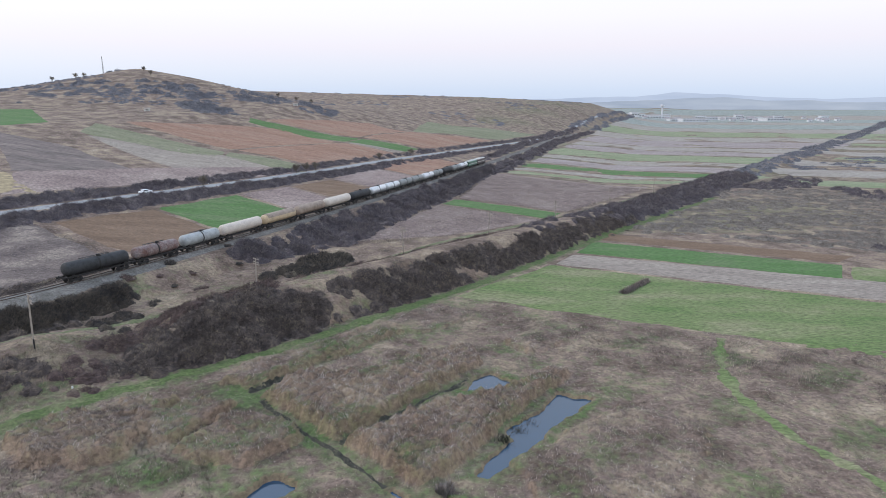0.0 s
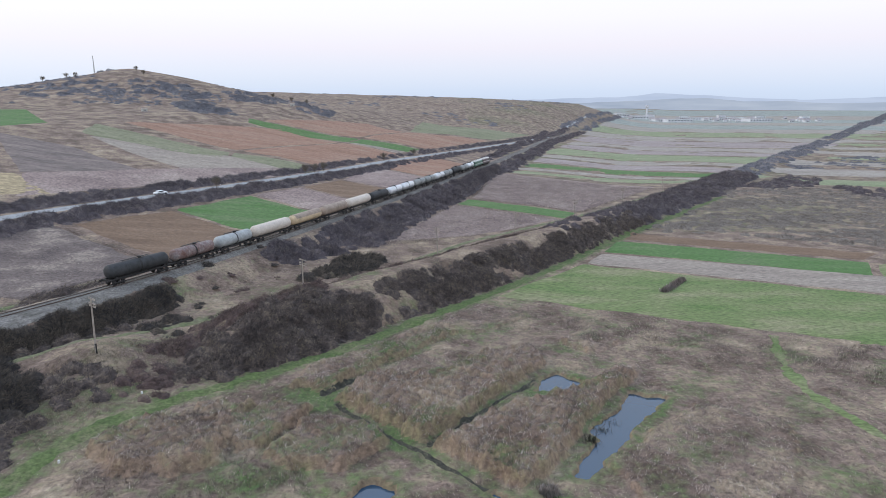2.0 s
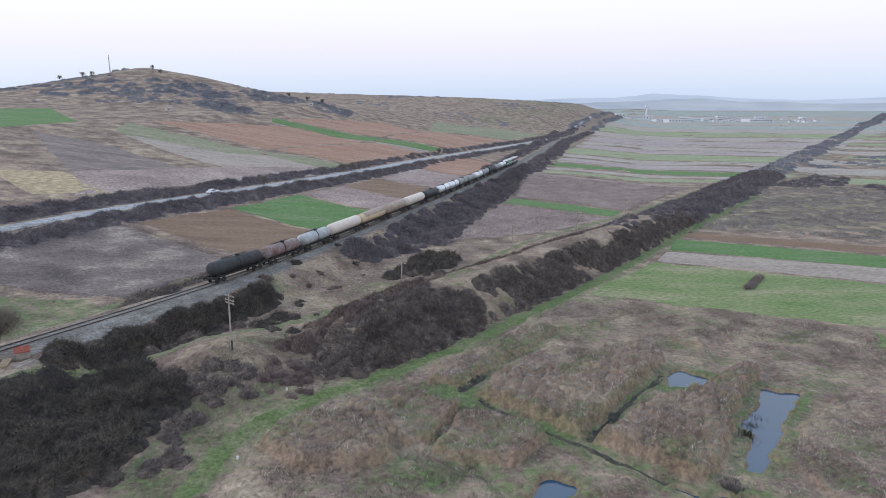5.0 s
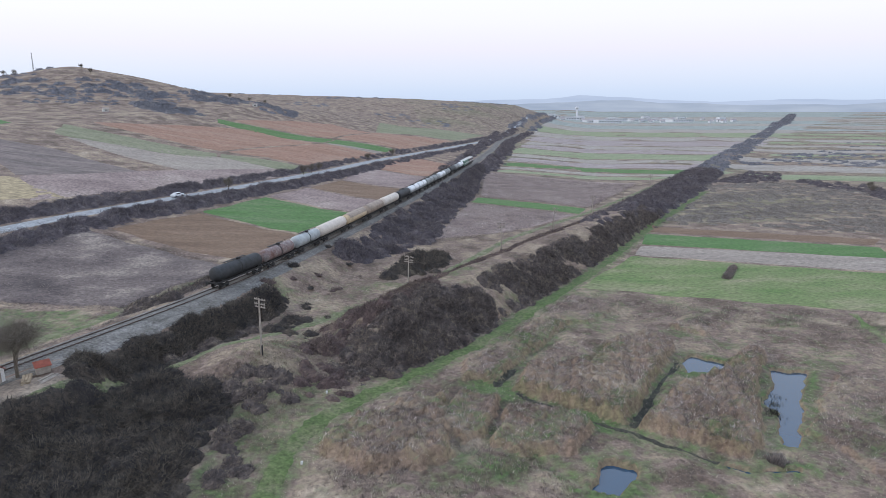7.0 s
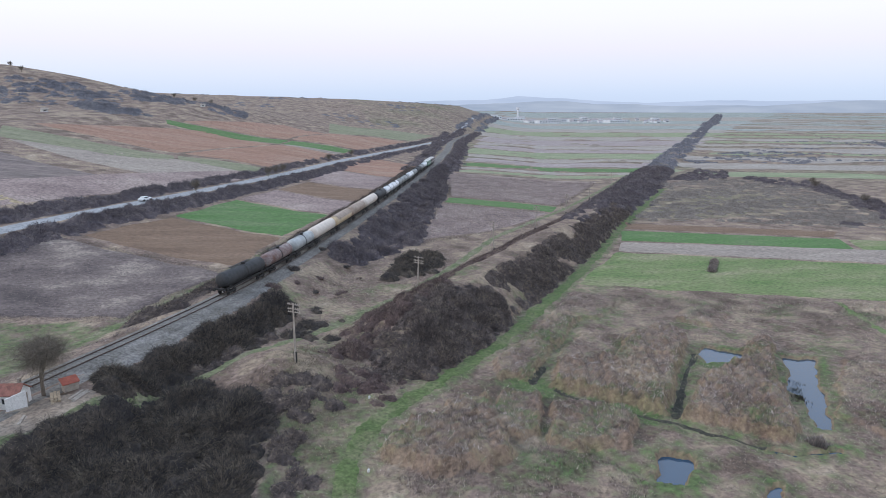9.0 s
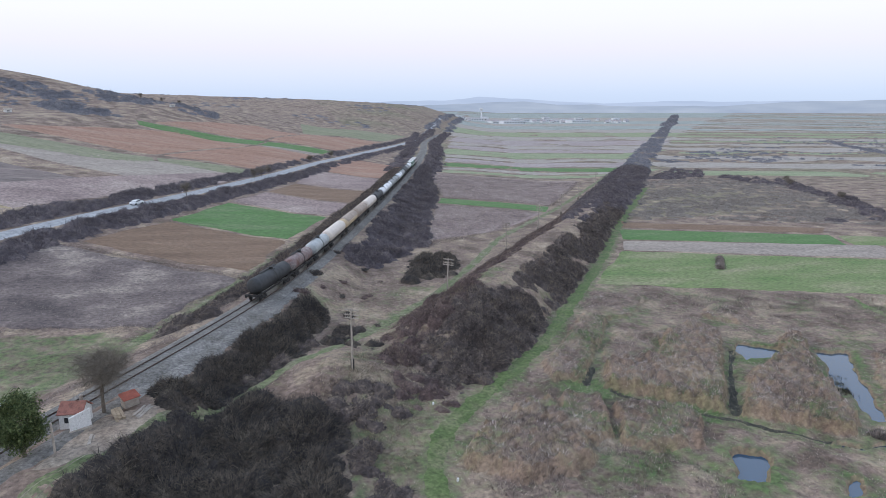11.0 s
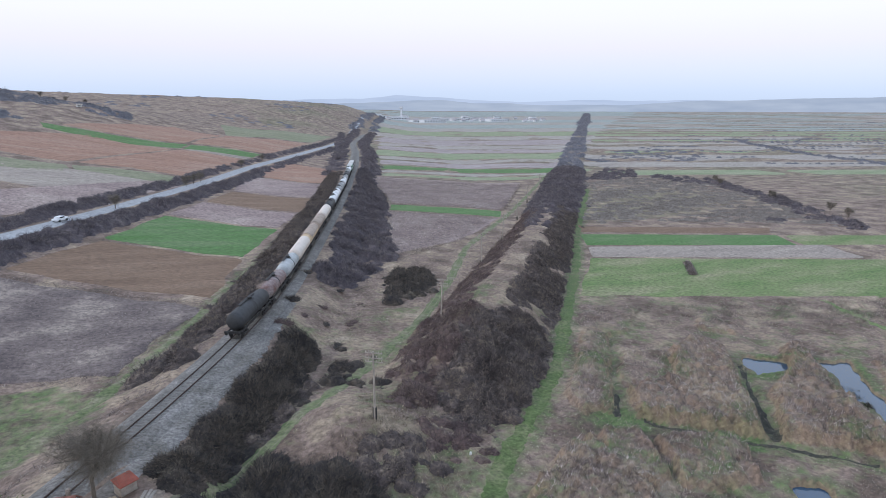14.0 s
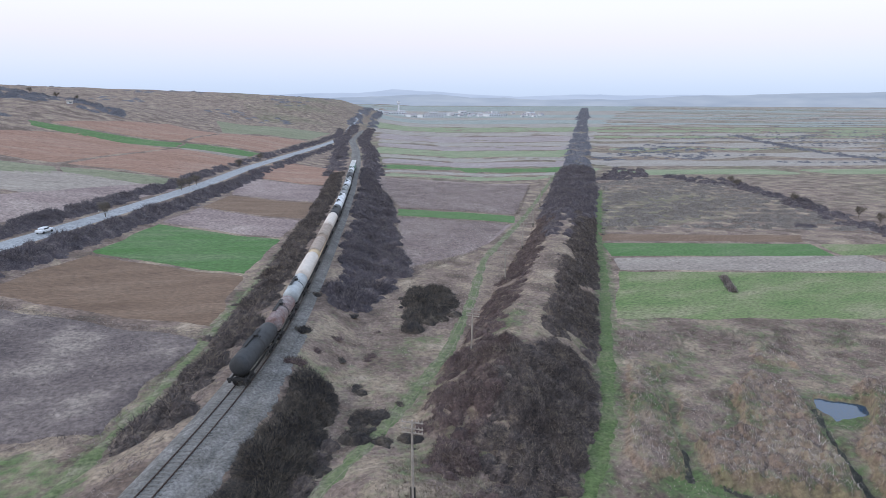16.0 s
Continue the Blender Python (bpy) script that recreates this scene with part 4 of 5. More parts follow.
x, y = rand_in([(-68, 76), (-62, 62), (-54, 62), (-47, 76), (-45, 88), (-56, 92)], 24000, 56)
keep = (near_line(x, y, TRACK_W) > 1.3) & (near_line(x, y, TRACK_E) > 1.5)
keep &= rng.random(len(x)) < np.clip(-inside(x, y, [(-68, 76), (-62, 62), (-54, 62), (-47, 76), (-45, 88), (-56, 92)]) / 7, 0, 1) * (0.6 + 0.5 * wave(x, y, 3, 1))
blades("dry_grass", x[keep], y[keep], rng.uniform(0.12, 0.32, keep.sum()), 0.045, M_tuft, "olive-straw tussocks on the bank", 57, 0.5)
# dark water plants in the long pond
for cx, cy, n in ((9.4, 69.6, 240), (7.4, 66.6, 120), (11.2, 71.6, 90)):
    x, y = cx + rng.normal(size=n) * 0.55, cy + rng.normal(size=n) * 0.45
    ob = blades("water_plants", x, y, rng.uniform(0.5, 0.75, n), 0.05, M_ditchdark, "dark dead plants standing in the pond", 71, 0.35)
    ob["category"] = "water plants"
# bank of dead reeds in the meadow, and a reed clump on the pond's edge
for (ax, ay), (bx, by), hw, hh, n, lab in (((38.5, 126), (47, 136), 1.1, 1.1, 1300, "long brown bank of dead reeds in the meadow"), ((-0.3, 56), (0.8, 57.2), 1.0, 1.0, 420, "brown reed clump at the pond's edge")):
    t, o = rng.random(n), rng.normal(size=n) * hw * 0.5
    L = math.hypot(bx - ax, by - ay)
    x, y = ax + (bx - ax) * t - o * (by - ay) / L, ay + (by - ay) * t + o * (bx - ax) / L
    ob = blades("reed_clump", x, y, hh * rng.uniform(0.5, 1.2, n) * np.exp(-(o / hw) ** 2), 0.09, M_bedreed, lab, 43, 0.3)
    ob["category"] = "reeds"

# ---- built things ----


def part(name, bm, material, parent=None, label="", smooth_shade=False):
    me = bpy.data.meshes.new(name)
    bm.to_mesh(me)
    bm.free()
    me.materials.append(material)
    if smooth_shade:
        for f in me.polygons:
            f.use_smooth = True
    ob = new(name, me)
    if parent is not None:
        ob.parent = parent
    if label:
        ob["label"] = label
    return ob


def thing(name, label, category, group=""):
    return tagged(new(name), label, category, group)


def box(bm, c, s, bevel=0.0, rot=None):
    m = Matrix.Translation(c) @ (rot or Matrix.Identity(4)) @ Matrix.Diagonal((*s, 1))
    g = bmesh.ops.create_cube(bm, size=1.0, matrix=m)
    if bevel:
        es = {e for v in g["verts"] for e in v.link_edges}
        bmesh.ops.bevel(bm, geom=list(es), offset=bevel, segments=1, affect="EDGES")


def rod(bm, a, b, r0, r1=None, seg=6):
    a, b = Vector(a), Vector(b)
    q = (b - a).to_track_quat("Z", "Y").to_matrix().to_4x4()
    bmesh.ops.create_cone(bm, cap_ends=True, segments=seg, radius1=r0, radius2=r0 if r1 is None else r1, depth=(b - a).length, matrix=Matrix.Translation((a + b) / 2) @ q)


def lathe_x(bm, prof, seg=18, a0=0.0, a1=math.tau):
    """Turns (x, radius) round the x axis."""
    full = abs(a1 - a0 - math.tau) < 1e-6
    n = seg if full else seg + 1
    rows = [[bm.verts.new((x, r * math.sin(a0 + (a1 - a0) * i / seg), r * math.cos(a0 + (a1 - a0) * i / seg))) for i in range(n)] for x, r in prof]
    for r0, r1 in zip(rows, rows[1:]):
        for i in range(seg):
            j = (i + 1) % n
            bm.faces.new((r0[i], r0[j], r1[j], r1[i]))


M_steel = plain_mat("dark_steel", (0.035, 0.033, 0.032), 0.7, 0.2)
M_railhead = plain_mat("rusty_rail_steel", (0.085, 0.06, 0.05), 0.5, 0.5)
M_sleeper = plain_mat("weathered_sleeper", (0.19, 0.18, 0.165), 0.9)
M_wood = plain_mat("grey_weathered_wood", (0.38, 0.33, 0.28), 0.9)
M_white = plain_mat("whitewash", (0.72, 0.71, 0.69), 0.85, 0, 0.1)
M_tile = plain_mat("red_roof_tiles", (0.30, 0.13, 0.10), 0.85, 0, 0.4, 2)
M_redroof = plain_mat("orange_roof_tiles", (0.36, 0.10, 0.065), 0.8, 0, 0.25, 2)
M_plank = plain_mat("pale_planks", (0.42, 0.33, 0.23), 0.9)
M_bark = plain_mat("bark", (0.15, 0.125, 0.10), 0.95)
M_trees = mat("bare_crown_twigs", [(0.13, 0.11, 0.09), (0.21, 0.18, 0.14)], 0.3, 2, bump=0, rnd=0.5)
M_ever = mat("evergreen_leaves", [(0.04, 0.06, 0.018), (0.075, 0.10, 0.03), (0.12, 0.14, 0.05)], 0.8, 3, bump=0, rnd=0.5, upright=0.4)
M_glass = plain_mat("dark_window_glass", (0.03, 0.035, 0.04), 0.1)
M_carpaint = plain_mat("white_car_paint", (0.75, 0.76, 0.77), 0.3, 0, 0.05)
M_rubber = plain_mat("tyre_rubber", (0.03, 0.03, 0.03), 0.85)
M_blue = plain_mat("blue_paint", (0.05, 0.13, 0.36), 0.45)
M_town = plain_mat("pale_town_walls", (0.72, 0.72, 0.74), 0.8, 0, 0.1, 0.05)
M_townroof = plain_mat("grey_town_roofs", (0.42, 0.38, 0.38), 0.8, 0, 0.2, 0.05)

# railway: ballast, rails, sleepers
ry = np.arange(24, 900, 1.0)
rx = rail_x(ry)
tx, ty = np.gradient(rx), np.gradient(ry)
ln = np.hypot(tx, ty)
nx_, ny_ = ty / ln, -tx / ln
arc = np.r_[0, np.cumsum(np.hypot(np.diff(rx), np.diff(ry)))]


def sweep(offs, zs):
    o = np.array(offs)
    return np.stack([rx[:, None] + nx_[:, None] * o, ry[:, None] + ny_[:, None] * o, np.broadcast_to(np.array(zs), (len(rx), len(o)))], -1)


me = grid_mesh("ballast_bed", sweep([-3.4, -2.6, -1.7, -0.7, 0.7, 1.7, 2.6, 3.6], [RAIL_Z - 1.0, RAIL_Z - 0.6, RAIL_Z - 0.2, RAIL_Z - 0.17, RAIL_Z - 0.17, RAIL_Z - 0.2, RAIL_Z - 0.6, RAIL_Z - 1.05]), [M_ballast])
railway = tagged(new("railway_track", me), "single railway track on grey stone ballast", "railway", kind="structure")
gy = np.arange(30, 128, 2.0)
ribbon("gravel_path", np.stack([rail_x(gy) + 4.5 - 1.0 * smooth(95, 128, gy), gy], 1), 2.8, M_ballast, "grey gravel shoulder along the railway", 0.12, 1.5, 4, 0.5)
for o in (-0.7525, 0.7525):
    P = sweep([o - 0.07, o - 0.036, o + 0.036, o + 0.07], [RAIL_Z - 0.15, RAIL_Z, RAIL_Z, RAIL_Z - 0.15])
    ob = new("rail", grid_mesh("rail", P, [M_railhead], False))
    ob.parent = railway
bm = bmesh.new()
box(bm, (0, 0, 0), (2.6, 0.24, 0.16), 0.02)
sl = part("sleeper", bm, M_sleeper, railway)


def on_rail(dist):
    """Place and heading at a distance along the track."""
    y = float(np.interp(dist, arc, ry))
    x = float(np.interp(dist, arc, rx))
    i = int(np.interp(dist, arc, np.arange(len(ry))))
    return x, y, math.degrees(math.atan2(ty[i], tx[i]))


START = float(np.interp(66, ry, arc))
for i in range(300):
    x, y, hd = on_rail(START + 0.62 * i)
    ob = sl if i == 0 else sl.copy()
    if i:
        scene.collection.objects.link(ob)
    ob.matrix_world = pose(x, y, RAIL_Z - 0.2, 0, 0, hd - 90)

# ---- the goods train ----


def bogie(parent, x):
    bm = bmesh.new()
    for s in (-1, 1):
        box(bm, (x, s * 0.98, 0.5), (2.3, 0.12, 0.25), 0.03)
        for k in (-0.9, 0.9):
            box(bm, (x + k, s * 1.0, 0.45), (0.3, 0.16, 0.3), 0.03)
    box(bm, (x, 0, 0.55), (0.4, 1.9, 0.25))
    bg = part("bogie", bm, M_steel, parent)
    for k in (-0.9, 0.9):
        for s in (-1, 1):
            bm = bmesh.new()
            rod(bm, (x + k, s * 0.70, 0.46), (x + k, s * 0.83, 0.46), 0.46, None, 14)
            part("wheel", bm, M_steel, bg)


def tank_wagon(L, R, tank_mat, label, saddle=True, shade=None, frame_mat=None, walkway=True):
    w = thing("tank_wagon", label, "tank wagon", "wagons of the goods train")
    zc = 1.2 + R
    h = L / 2 - 0.75
    bm = bmesh.new()
    lathe_x(bm, [(-h, 0.02), (-h + 0.06, R * 0.5), (-h + 0.2, R * 0.8), (-h + 0.45, R * 0.96), (-h + 0.7, R), (-h * 0.34, R), (h * 0.34, R), (h - 0.7, R), (h - 0.45, R * 0.96), (h - 0.2, R * 0.8), (h - 0.06, R * 0.5), (h, 0.02)], 20)
    bmesh.ops.translate(bm, verts=bm.verts, vec=(0, 0, zc))
    part("tank", bm, tank_mat, w, "", True)
    if shade:
        bm = bmesh.new()
        lathe_x(bm, [(-h + 0.8, R + 0.12), (h - 0.8, R + 0.12)], 10, -1.25, 1.25)
        bmesh.ops.translate(bm, verts=bm.verts, vec=(0, 0, zc))
        part("sun_shield", bm, shade, w, "", True)
    if saddle:
        bm = bmesh.new()
        lathe_x(bm, [(-0.18, R + 0.03), (0.18, R + 0.03)], 16)
        bmesh.ops.translate(bm, verts=bm.verts, vec=(0, 0, zc))
        part("strap", bm, M_steel, w, "dark band round the tank")
        bm = bmesh.new()
        rod(bm, (0.6, 0, zc + R - 0.05), (0.6, 0, zc + R + 0.3), 0.35, None, 12)
        part("dome_hatch", bm, M_steel, w)
    if walkway:
        bm = bmesh.new()
        box(bm, (0, 0.35, zc + R + 0.12), (L * 0.42, 0.45, 0.06))
        for k in (-1, 1):
            for s in (0.15, 0.55):
                rod(bm, (k * L * 0.2, s, zc + R - 0.1), (k * L * 0.2, s, zc + R + 0.12), 0.025)
        part("walkway", bm, M_steel, w)
        bm = bmesh.new()
        for s in (0.3, 0.7):
            rod(bm, (s, -R - 0.12, 1.0), (s, -R * 0.4, zc + R + 0.1), 0.03)
        for i in range(7):
            f = i / 7
            rod(bm, (0.3, -R - 0.12 + f * R * 0.7, 1.2 + f * (zc + R - 1.2)), (0.7, -R - 0.12 + f * R * 0.7, 1.2 + f * (zc + R - 1.2)), 0.02)
        part("ladder", bm, M_steel, w)
    bm = bmesh.new()
    for s in (-1, 1):
        box(bm, (0, s * 0.95, 1.12), (L - 1.2, 0.14, 0.3), 0.02)
    for k in (-1, 1):
        box(bm, (k * (L / 2 - 0.62), 0, 1.1), (0.18, 2.7, 0.36), 0.02)
        box(bm, (k * (h - 1.2), 0, 1.3), (0.5, 2.0, 0.5), 0.05)
    box(bm, (0, 0, 1.05), (L - 2, 0.5, 0.25))
    part("underframe", bm, frame_mat or M_steel, w)
    for k in (-1, 1):
        bogie(w, k * (L / 2 - 2.4))
        for s in (-1, 1):
            bm = bmesh.new()
            rod(bm, (k * (L / 2 - 0.55), s * 0.88, 1.06), (k * (L / 2 - 0.02), s * 0.88, 1.06), 0.12, 0.2, 10)
            part("buffer", bm, M_steel, w)
    return w


T_black = plain_mat("black_sooty_tank", (0.045, 0.046, 0.048), 0.65, 0.1, 0.4, 0.8)
T_rust = mat("rust_streaked_tank", [(0.15, 0.075, 0.06), (0.22, 0.16, 0.15), (0.30, 0.27, 0.26)], 0.7, 4, 0.7, 0.1)
T_grey = plain_mat("light_grey_tank", (0.42, 0.44, 0.44), 0.55, 0.1, 0.25, 0.8)
T_white = plain_mat("cream_white_tank", (0.66, 0.58, 0.50), 0.5, 0, 0.12, 0.8)
T_cream = plain_mat("yellow_cream_tank", (0.62, 0.48, 0.31), 0.5, 0, 0.2, 0.8)
T_beige = plain_mat("dusty_beige_tank", (0.36, 0.28, 0.22), 0.6, 0, 0.3, 0.8)
T_silver = plain_mat("bare_silver_tank", (0.72, 0.74, 0.76), 0.4, 0.5, 0.12, 0.8)
T_mid = plain_mat("weathered_grey_tank", (0.30, 0.31, 0.30), 0.6, 0.1, 0.3, 0.8)
kinds = {
    "black": tank_wagon(14.4, 1.28, T_black, "sooty black tank wagon on the railway"),
    "rust": tank_wagon(12.6, 1.2, T_rust, "rust-streaked reddish grey tank wagon"),
    "grey": tank_wagon(12.6, 1.27, T_grey, "light grey tank wagon with dark band"),
    "white": tank_wagon(15.8, 1.34, T_white, "clean cream-white gas tank wagon", False, None, None, False),
    "cream": tank_wagon(15.4, 1.27, T_cream, "yellowish cream gas tank wagon with sun shield", False, T_beige, None, False),
    "beige": tank_wagon(15.4, 1.27, T_beige, "dusty beige gas tank wagon with sun shield", False, T_beige, None, False),
    "silver": tank_wagon(12.4, 1.25, T_silver, "shiny silver tank wagon with dark band"),
    "mid": tank_wagon(12.4, 1.23, T_mid, "weathered grey tank wagon"),
}
ORDER = ["black", "rust", "grey", "white", "cream", "beige", "white", "black", "silver", "silver", "mid", "mid", "silver", "mid", "black", "mid", "silver"]
LEN = {"black": 14.4, "rust": 12.6, "grey": 12.6, "white": 15.8, "cream": 15.4, "beige": 15.4, "silver": 12.4, "mid": 12.4}
used = set()
at_ = float(np.interp(107.0, ry, arc))
for kname in ORDER:
    half = LEN[kname] / 2
    x, y, hd = on_rail(at_ + half)
    m = pose(x, y, RAIL_Z, 0, 0, hd)
    if kname in used:
        copy_thing(kinds[kname], m)
    else:
        kinds[kname].matrix_world = m
        used.add(kname)
    at_ += 2 * half


def locomotive(body_mat, roof_mat, label):
    lo = thing("locomotive", label, "locomotive", "engines of the goods train")
    bm = bmesh.new()
    box(bm, (0, 0, 2.35), (15.6, 2.9, 2.3), 0.25)
    part("body", bm, body_mat, lo)
    bm = bmesh.new()
    box(bm, (0, 0, 3.62), (14.4, 2.3, 0.4), 0.15)
    for k in (-3, 0, 3):
        box(bm, (k, 0, 3.9), (1.4, 1.2, 0.25), 0.05)
    part("roof", bm, roof_mat, lo)
    bm = bmesh.new()
    box(bm, (0, 0, 0.95), (14.8, 2.6, 0.5), 0.05)
    part("underframe", bm, M_steel, lo)
    for k in (-1, 1):
        bm = bmesh.new()
        box(bm, (k * 7.82, 0, 2.95), (0.06, 2.2, 0.75), 0.02)
        part("windscreen", bm, M_glass, lo)
        for s in (-1, 1):
            bm = bmesh.new()
            box(bm, (k * 6.6, s * 1.46, 2.95), (0.9, 0.05, 0.7), 0.02)
            part("side_window", bm, M_glass, lo)
        bogie(lo, k * 4.3)
    bm = bmesh.new()
    for s in (-1, 1):
        box(bm, (0, s * 1.462, 2.2), (15.0, 0.03, 0.35))
    part("waist_stripe", bm, roof_mat, lo)
    return lo


for body, roof, lab in ((plain_mat("green_engine_paint", (0.12, 0.22, 0.16), 0.5), plain_mat("pale_roof_paint", (0.6, 0.6, 0.57), 0.6), "green diesel locomotive with pale stripe"),
                        (plain_mat("dark_engine_paint", (0.13, 0.10, 0.10), 0.5), plain_mat("white_roof_paint", (0.62, 0.6, 0.57), 0.6), "dark diesel locomotive with whitish roof")):
    lo = locomotive(body, roof, lab)
    x, y, hd = on_rail(at_ + 8)
    lo.matrix_world = pose(x, y, RAIL_Z, 0, 0, hd)
    at_ += 16.2

# ---- telegraph poles ----


def telegraph_pole():
    w = thing("telegraph_pole", "weathered wooden telegraph pole with three crossarms", "telegraph pole", "telegraph poles along the lane")
    bm = bmesh.new()
    rod(bm, (0, 0, -0.6), (0, 0, 7.8), 0.15, 0.10, 8)
    part("post", bm, M_wood, w)
    bm = bmesh.new()
    for s in (-0.16, 0.16):
        box(bm, (s, 0, 0.5), (0.14, 0.18, 1.7), 0.02)
    part("foot_stub", bm, M_steel, w, "dark stub posts clamped to the foot")
    for z in (7.55, 6.95, 6.55):
        bm = bmesh.new()
        box(bm, (0, 0.12, z), (2.0, 0.09, 0.11), 0.01)
        arm = part("crossarm", bm, M_wood, w)
        for k in (-0.9, -0.6, -0.3, 0.3, 0.6, 0.9):
            bm = bmesh.new()
            rod(bm, (k, 0.12, z + 0.05), (k, 0.12, z + 0.24), 0.045, 0.03, 6)
            part("insulator", bm, M_wood, arm)
    return w


tp = telegraph_pole()
for i, (x, y, rz) in enumerate([(-57.6, 81.2, -40), (-35.3, 111.8, -40), (-9.5, 144.5, -40), (13, 173, -40), (38, 205, -40), (66, 242, -40), (95, 276, -40)]):
    m = pose(x, y, float(zat(x, y)) - (1.0 if i == 1 else 0.0), (i % 3 - 1) * 2.0, (i % 2) * 2.5 - 1.0, rz)
    if i:
        copy_thing(tp, m)
    else:
        tp.matrix_world = m

# ---- crossing keeper's yard ----
def hut():
    w = thing("hut", "small whitewashed hut with old red tiled roof", "hut")
    bm = bmesh.new()
    for c, s in (((0, -1.5, 1.1), (3.4, 0.2, 2.2)), ((0, 1.5, 1.1), (3.4, 0.2, 2.2)), ((1.7, 0, 1.1), (0.2, 3.2, 2.2)), ((-1.7, 0, 1.1), (0.2, 3.2, 2.2))):
        box(bm, c, s, 0.01)
    for k in (-1.7, 1.7):
        vs = [bm.verts.new((k + e, yy, zz)) for e in (-0.1, 0.1) for yy, zz in ((-1.6, 2.2), (1.6, 2.2), (0, 3.3))]
        bm.faces.new(vs[:3])
        bm.faces.new(vs[3:][::-1])
        for a, b in ((0, 1), (1, 2), (2, 0)):
            bm.faces.new((vs[a], vs[3 + a], vs[3 + b], vs[b]))
    part("wall", bm, M_white, w)
    for s in (-1, 1):
        bm = bmesh.new()
        box(bm, (0, s * 0.92, 2.84), (4.0, 2.25, 0.12), 0.02, Matrix.Rotation(-s * math.atan2(1.1, 1.6), 4, "X"))
        rf = part("roof_slope", bm, M_tile, w)
        for i in range(9):
            bm = bmesh.new()
            rod(bm, (-1.9 + i * 0.47, s * 0.02, 3.46), (-1.9 + i * 0.47, s * 1.85, 2.2), 0.06, None, 5)
            part("tile_row", bm, M_tile, rf)
    bm = bmesh.new()
    box(bm, (0.9, 0.5, 3.5), (0.45, 0.45, 1.3), 0.02)
    part("chimney", bm, M_wood, w, "pale chimney stack")
    bm = bmesh.new()
    box(bm, (1.81, 0.3, 0.95), (0.05, 0.85, 1.9), 0.01)
    part("door", bm, M_wood, w, "grey plank door")
    bm = bmesh.new()
    box(bm, (-0.6, -1.61, 1.3), (0.8, 0.04, 0.8), 0.01)
    part("window", bm, M_glass, w)
    return w


YZ = 7.5
hut().matrix_world = pose(-86.0, 72.7, YZ - 0.02, 0, 0, -12) @ Matrix.Diagonal((0.6, 0.62, 0.7, 1))
gw = thing("garden_wall", "whitewashed wall beside the small hut", "wall")
bm = bmesh.new()
_v = [bm.verts.new(v) for v in ((-0.9, -0.1, -0.2), (0.95, -0.1, -0.2), (0.95, -0.1, 1.95), (-0.9, -0.1, 1.5), (-0.9, 0.1, -0.2), (0.95, 0.1, -0.2), (0.95, 0.1, 1.95), (-0.9, 0.1, 1.5))]
for f in ((0, 1, 2, 3), (7, 6, 5, 4), (0, 4, 5, 1), (1, 5, 6, 2), (2, 6, 7, 3), (3, 7, 4, 0)):
    bm.faces.new([_v[k] for k in f])
part("panel", bm, M_white, gw)
bm = bmesh.new()
box(bm, (0, -0.12, 0.05), (2.0, 0.36, 0.3), 0.03)
part("plinth", bm, M_wood, gw)
gw.matrix_world = pose(-85.35, 71.3, YZ, 0, 0, 28)
bm = bmesh.new()
sh = thing("shed", "low timber shed with bright orange tiled roof", "shed")
for c, s in (((0, -1.0, 0.75), (2.4, 0.08, 1.5)), ((0, 1.0, 0.9), (2.4, 0.08, 1.8)), ((1.2, 0, 0.8), (0.08, 2.0, 1.6)), ((-1.2, 0, 0.8), (0.08, 2.0, 1.6))):
    box(bm, c, s)
part("wall", bm, M_wood, sh)
bm = bmesh.new()
box(bm, (0, 0, 1.85), (3.0, 2.7, 0.12), 0.02, Matrix.Rotation(radians(14), 4, "X"))
part("roof", bm, M_redroof, sh)
sh.matrix_world = pose(-81.7, 75.5, YZ - 0.05, 0, 0, 34) @ Matrix.Diagonal((0.58, 0.5, 0.62, 1))
def stack(x, y, n, rz, lab, m):
    st = thing("plank_stack", lab, "planks", "timber in the yard")
    for i in range(n):
        bm = bmesh.new()
        box(bm, ((i % 3) * 0.32, (i * 7 % 5) * 0.12, 0.06 + 0.11 * (i // 3)), (0.28, 2.6 - 0.2 * (i % 4), 0.09), 0.01)
        part("plank", bm, m, st)
    st.matrix_world = pose(x, y, float(zat(x, y)) + 0.02, 0, 0, rz)
stack(-82.7, 73.0, 9, 20, "untidy stack of pale planks in a yard", M_plank)
stack(-80.6, 73.2, 7, -20, "long weathered boards lying in a yard", M_wood)
stack(-84.0, 68.6, 4, 5, "dark old beams lying on bare earth", M_wood)
M_earth = mat("trodden_earth", [(0.22, 0.17, 0.13), (0.28, 0.22, 0.17), (0.33, 0.27, 0.21)], 0.3, 2, bump=0.3)
quad_patch("yard", [(-88.5, 65), (-81, 66), (-78, 75.5), (-84.5, 74)], M_earth, "bare trodden earth yard beside the railway", lift=0.1, cell=1, wob=0.9)

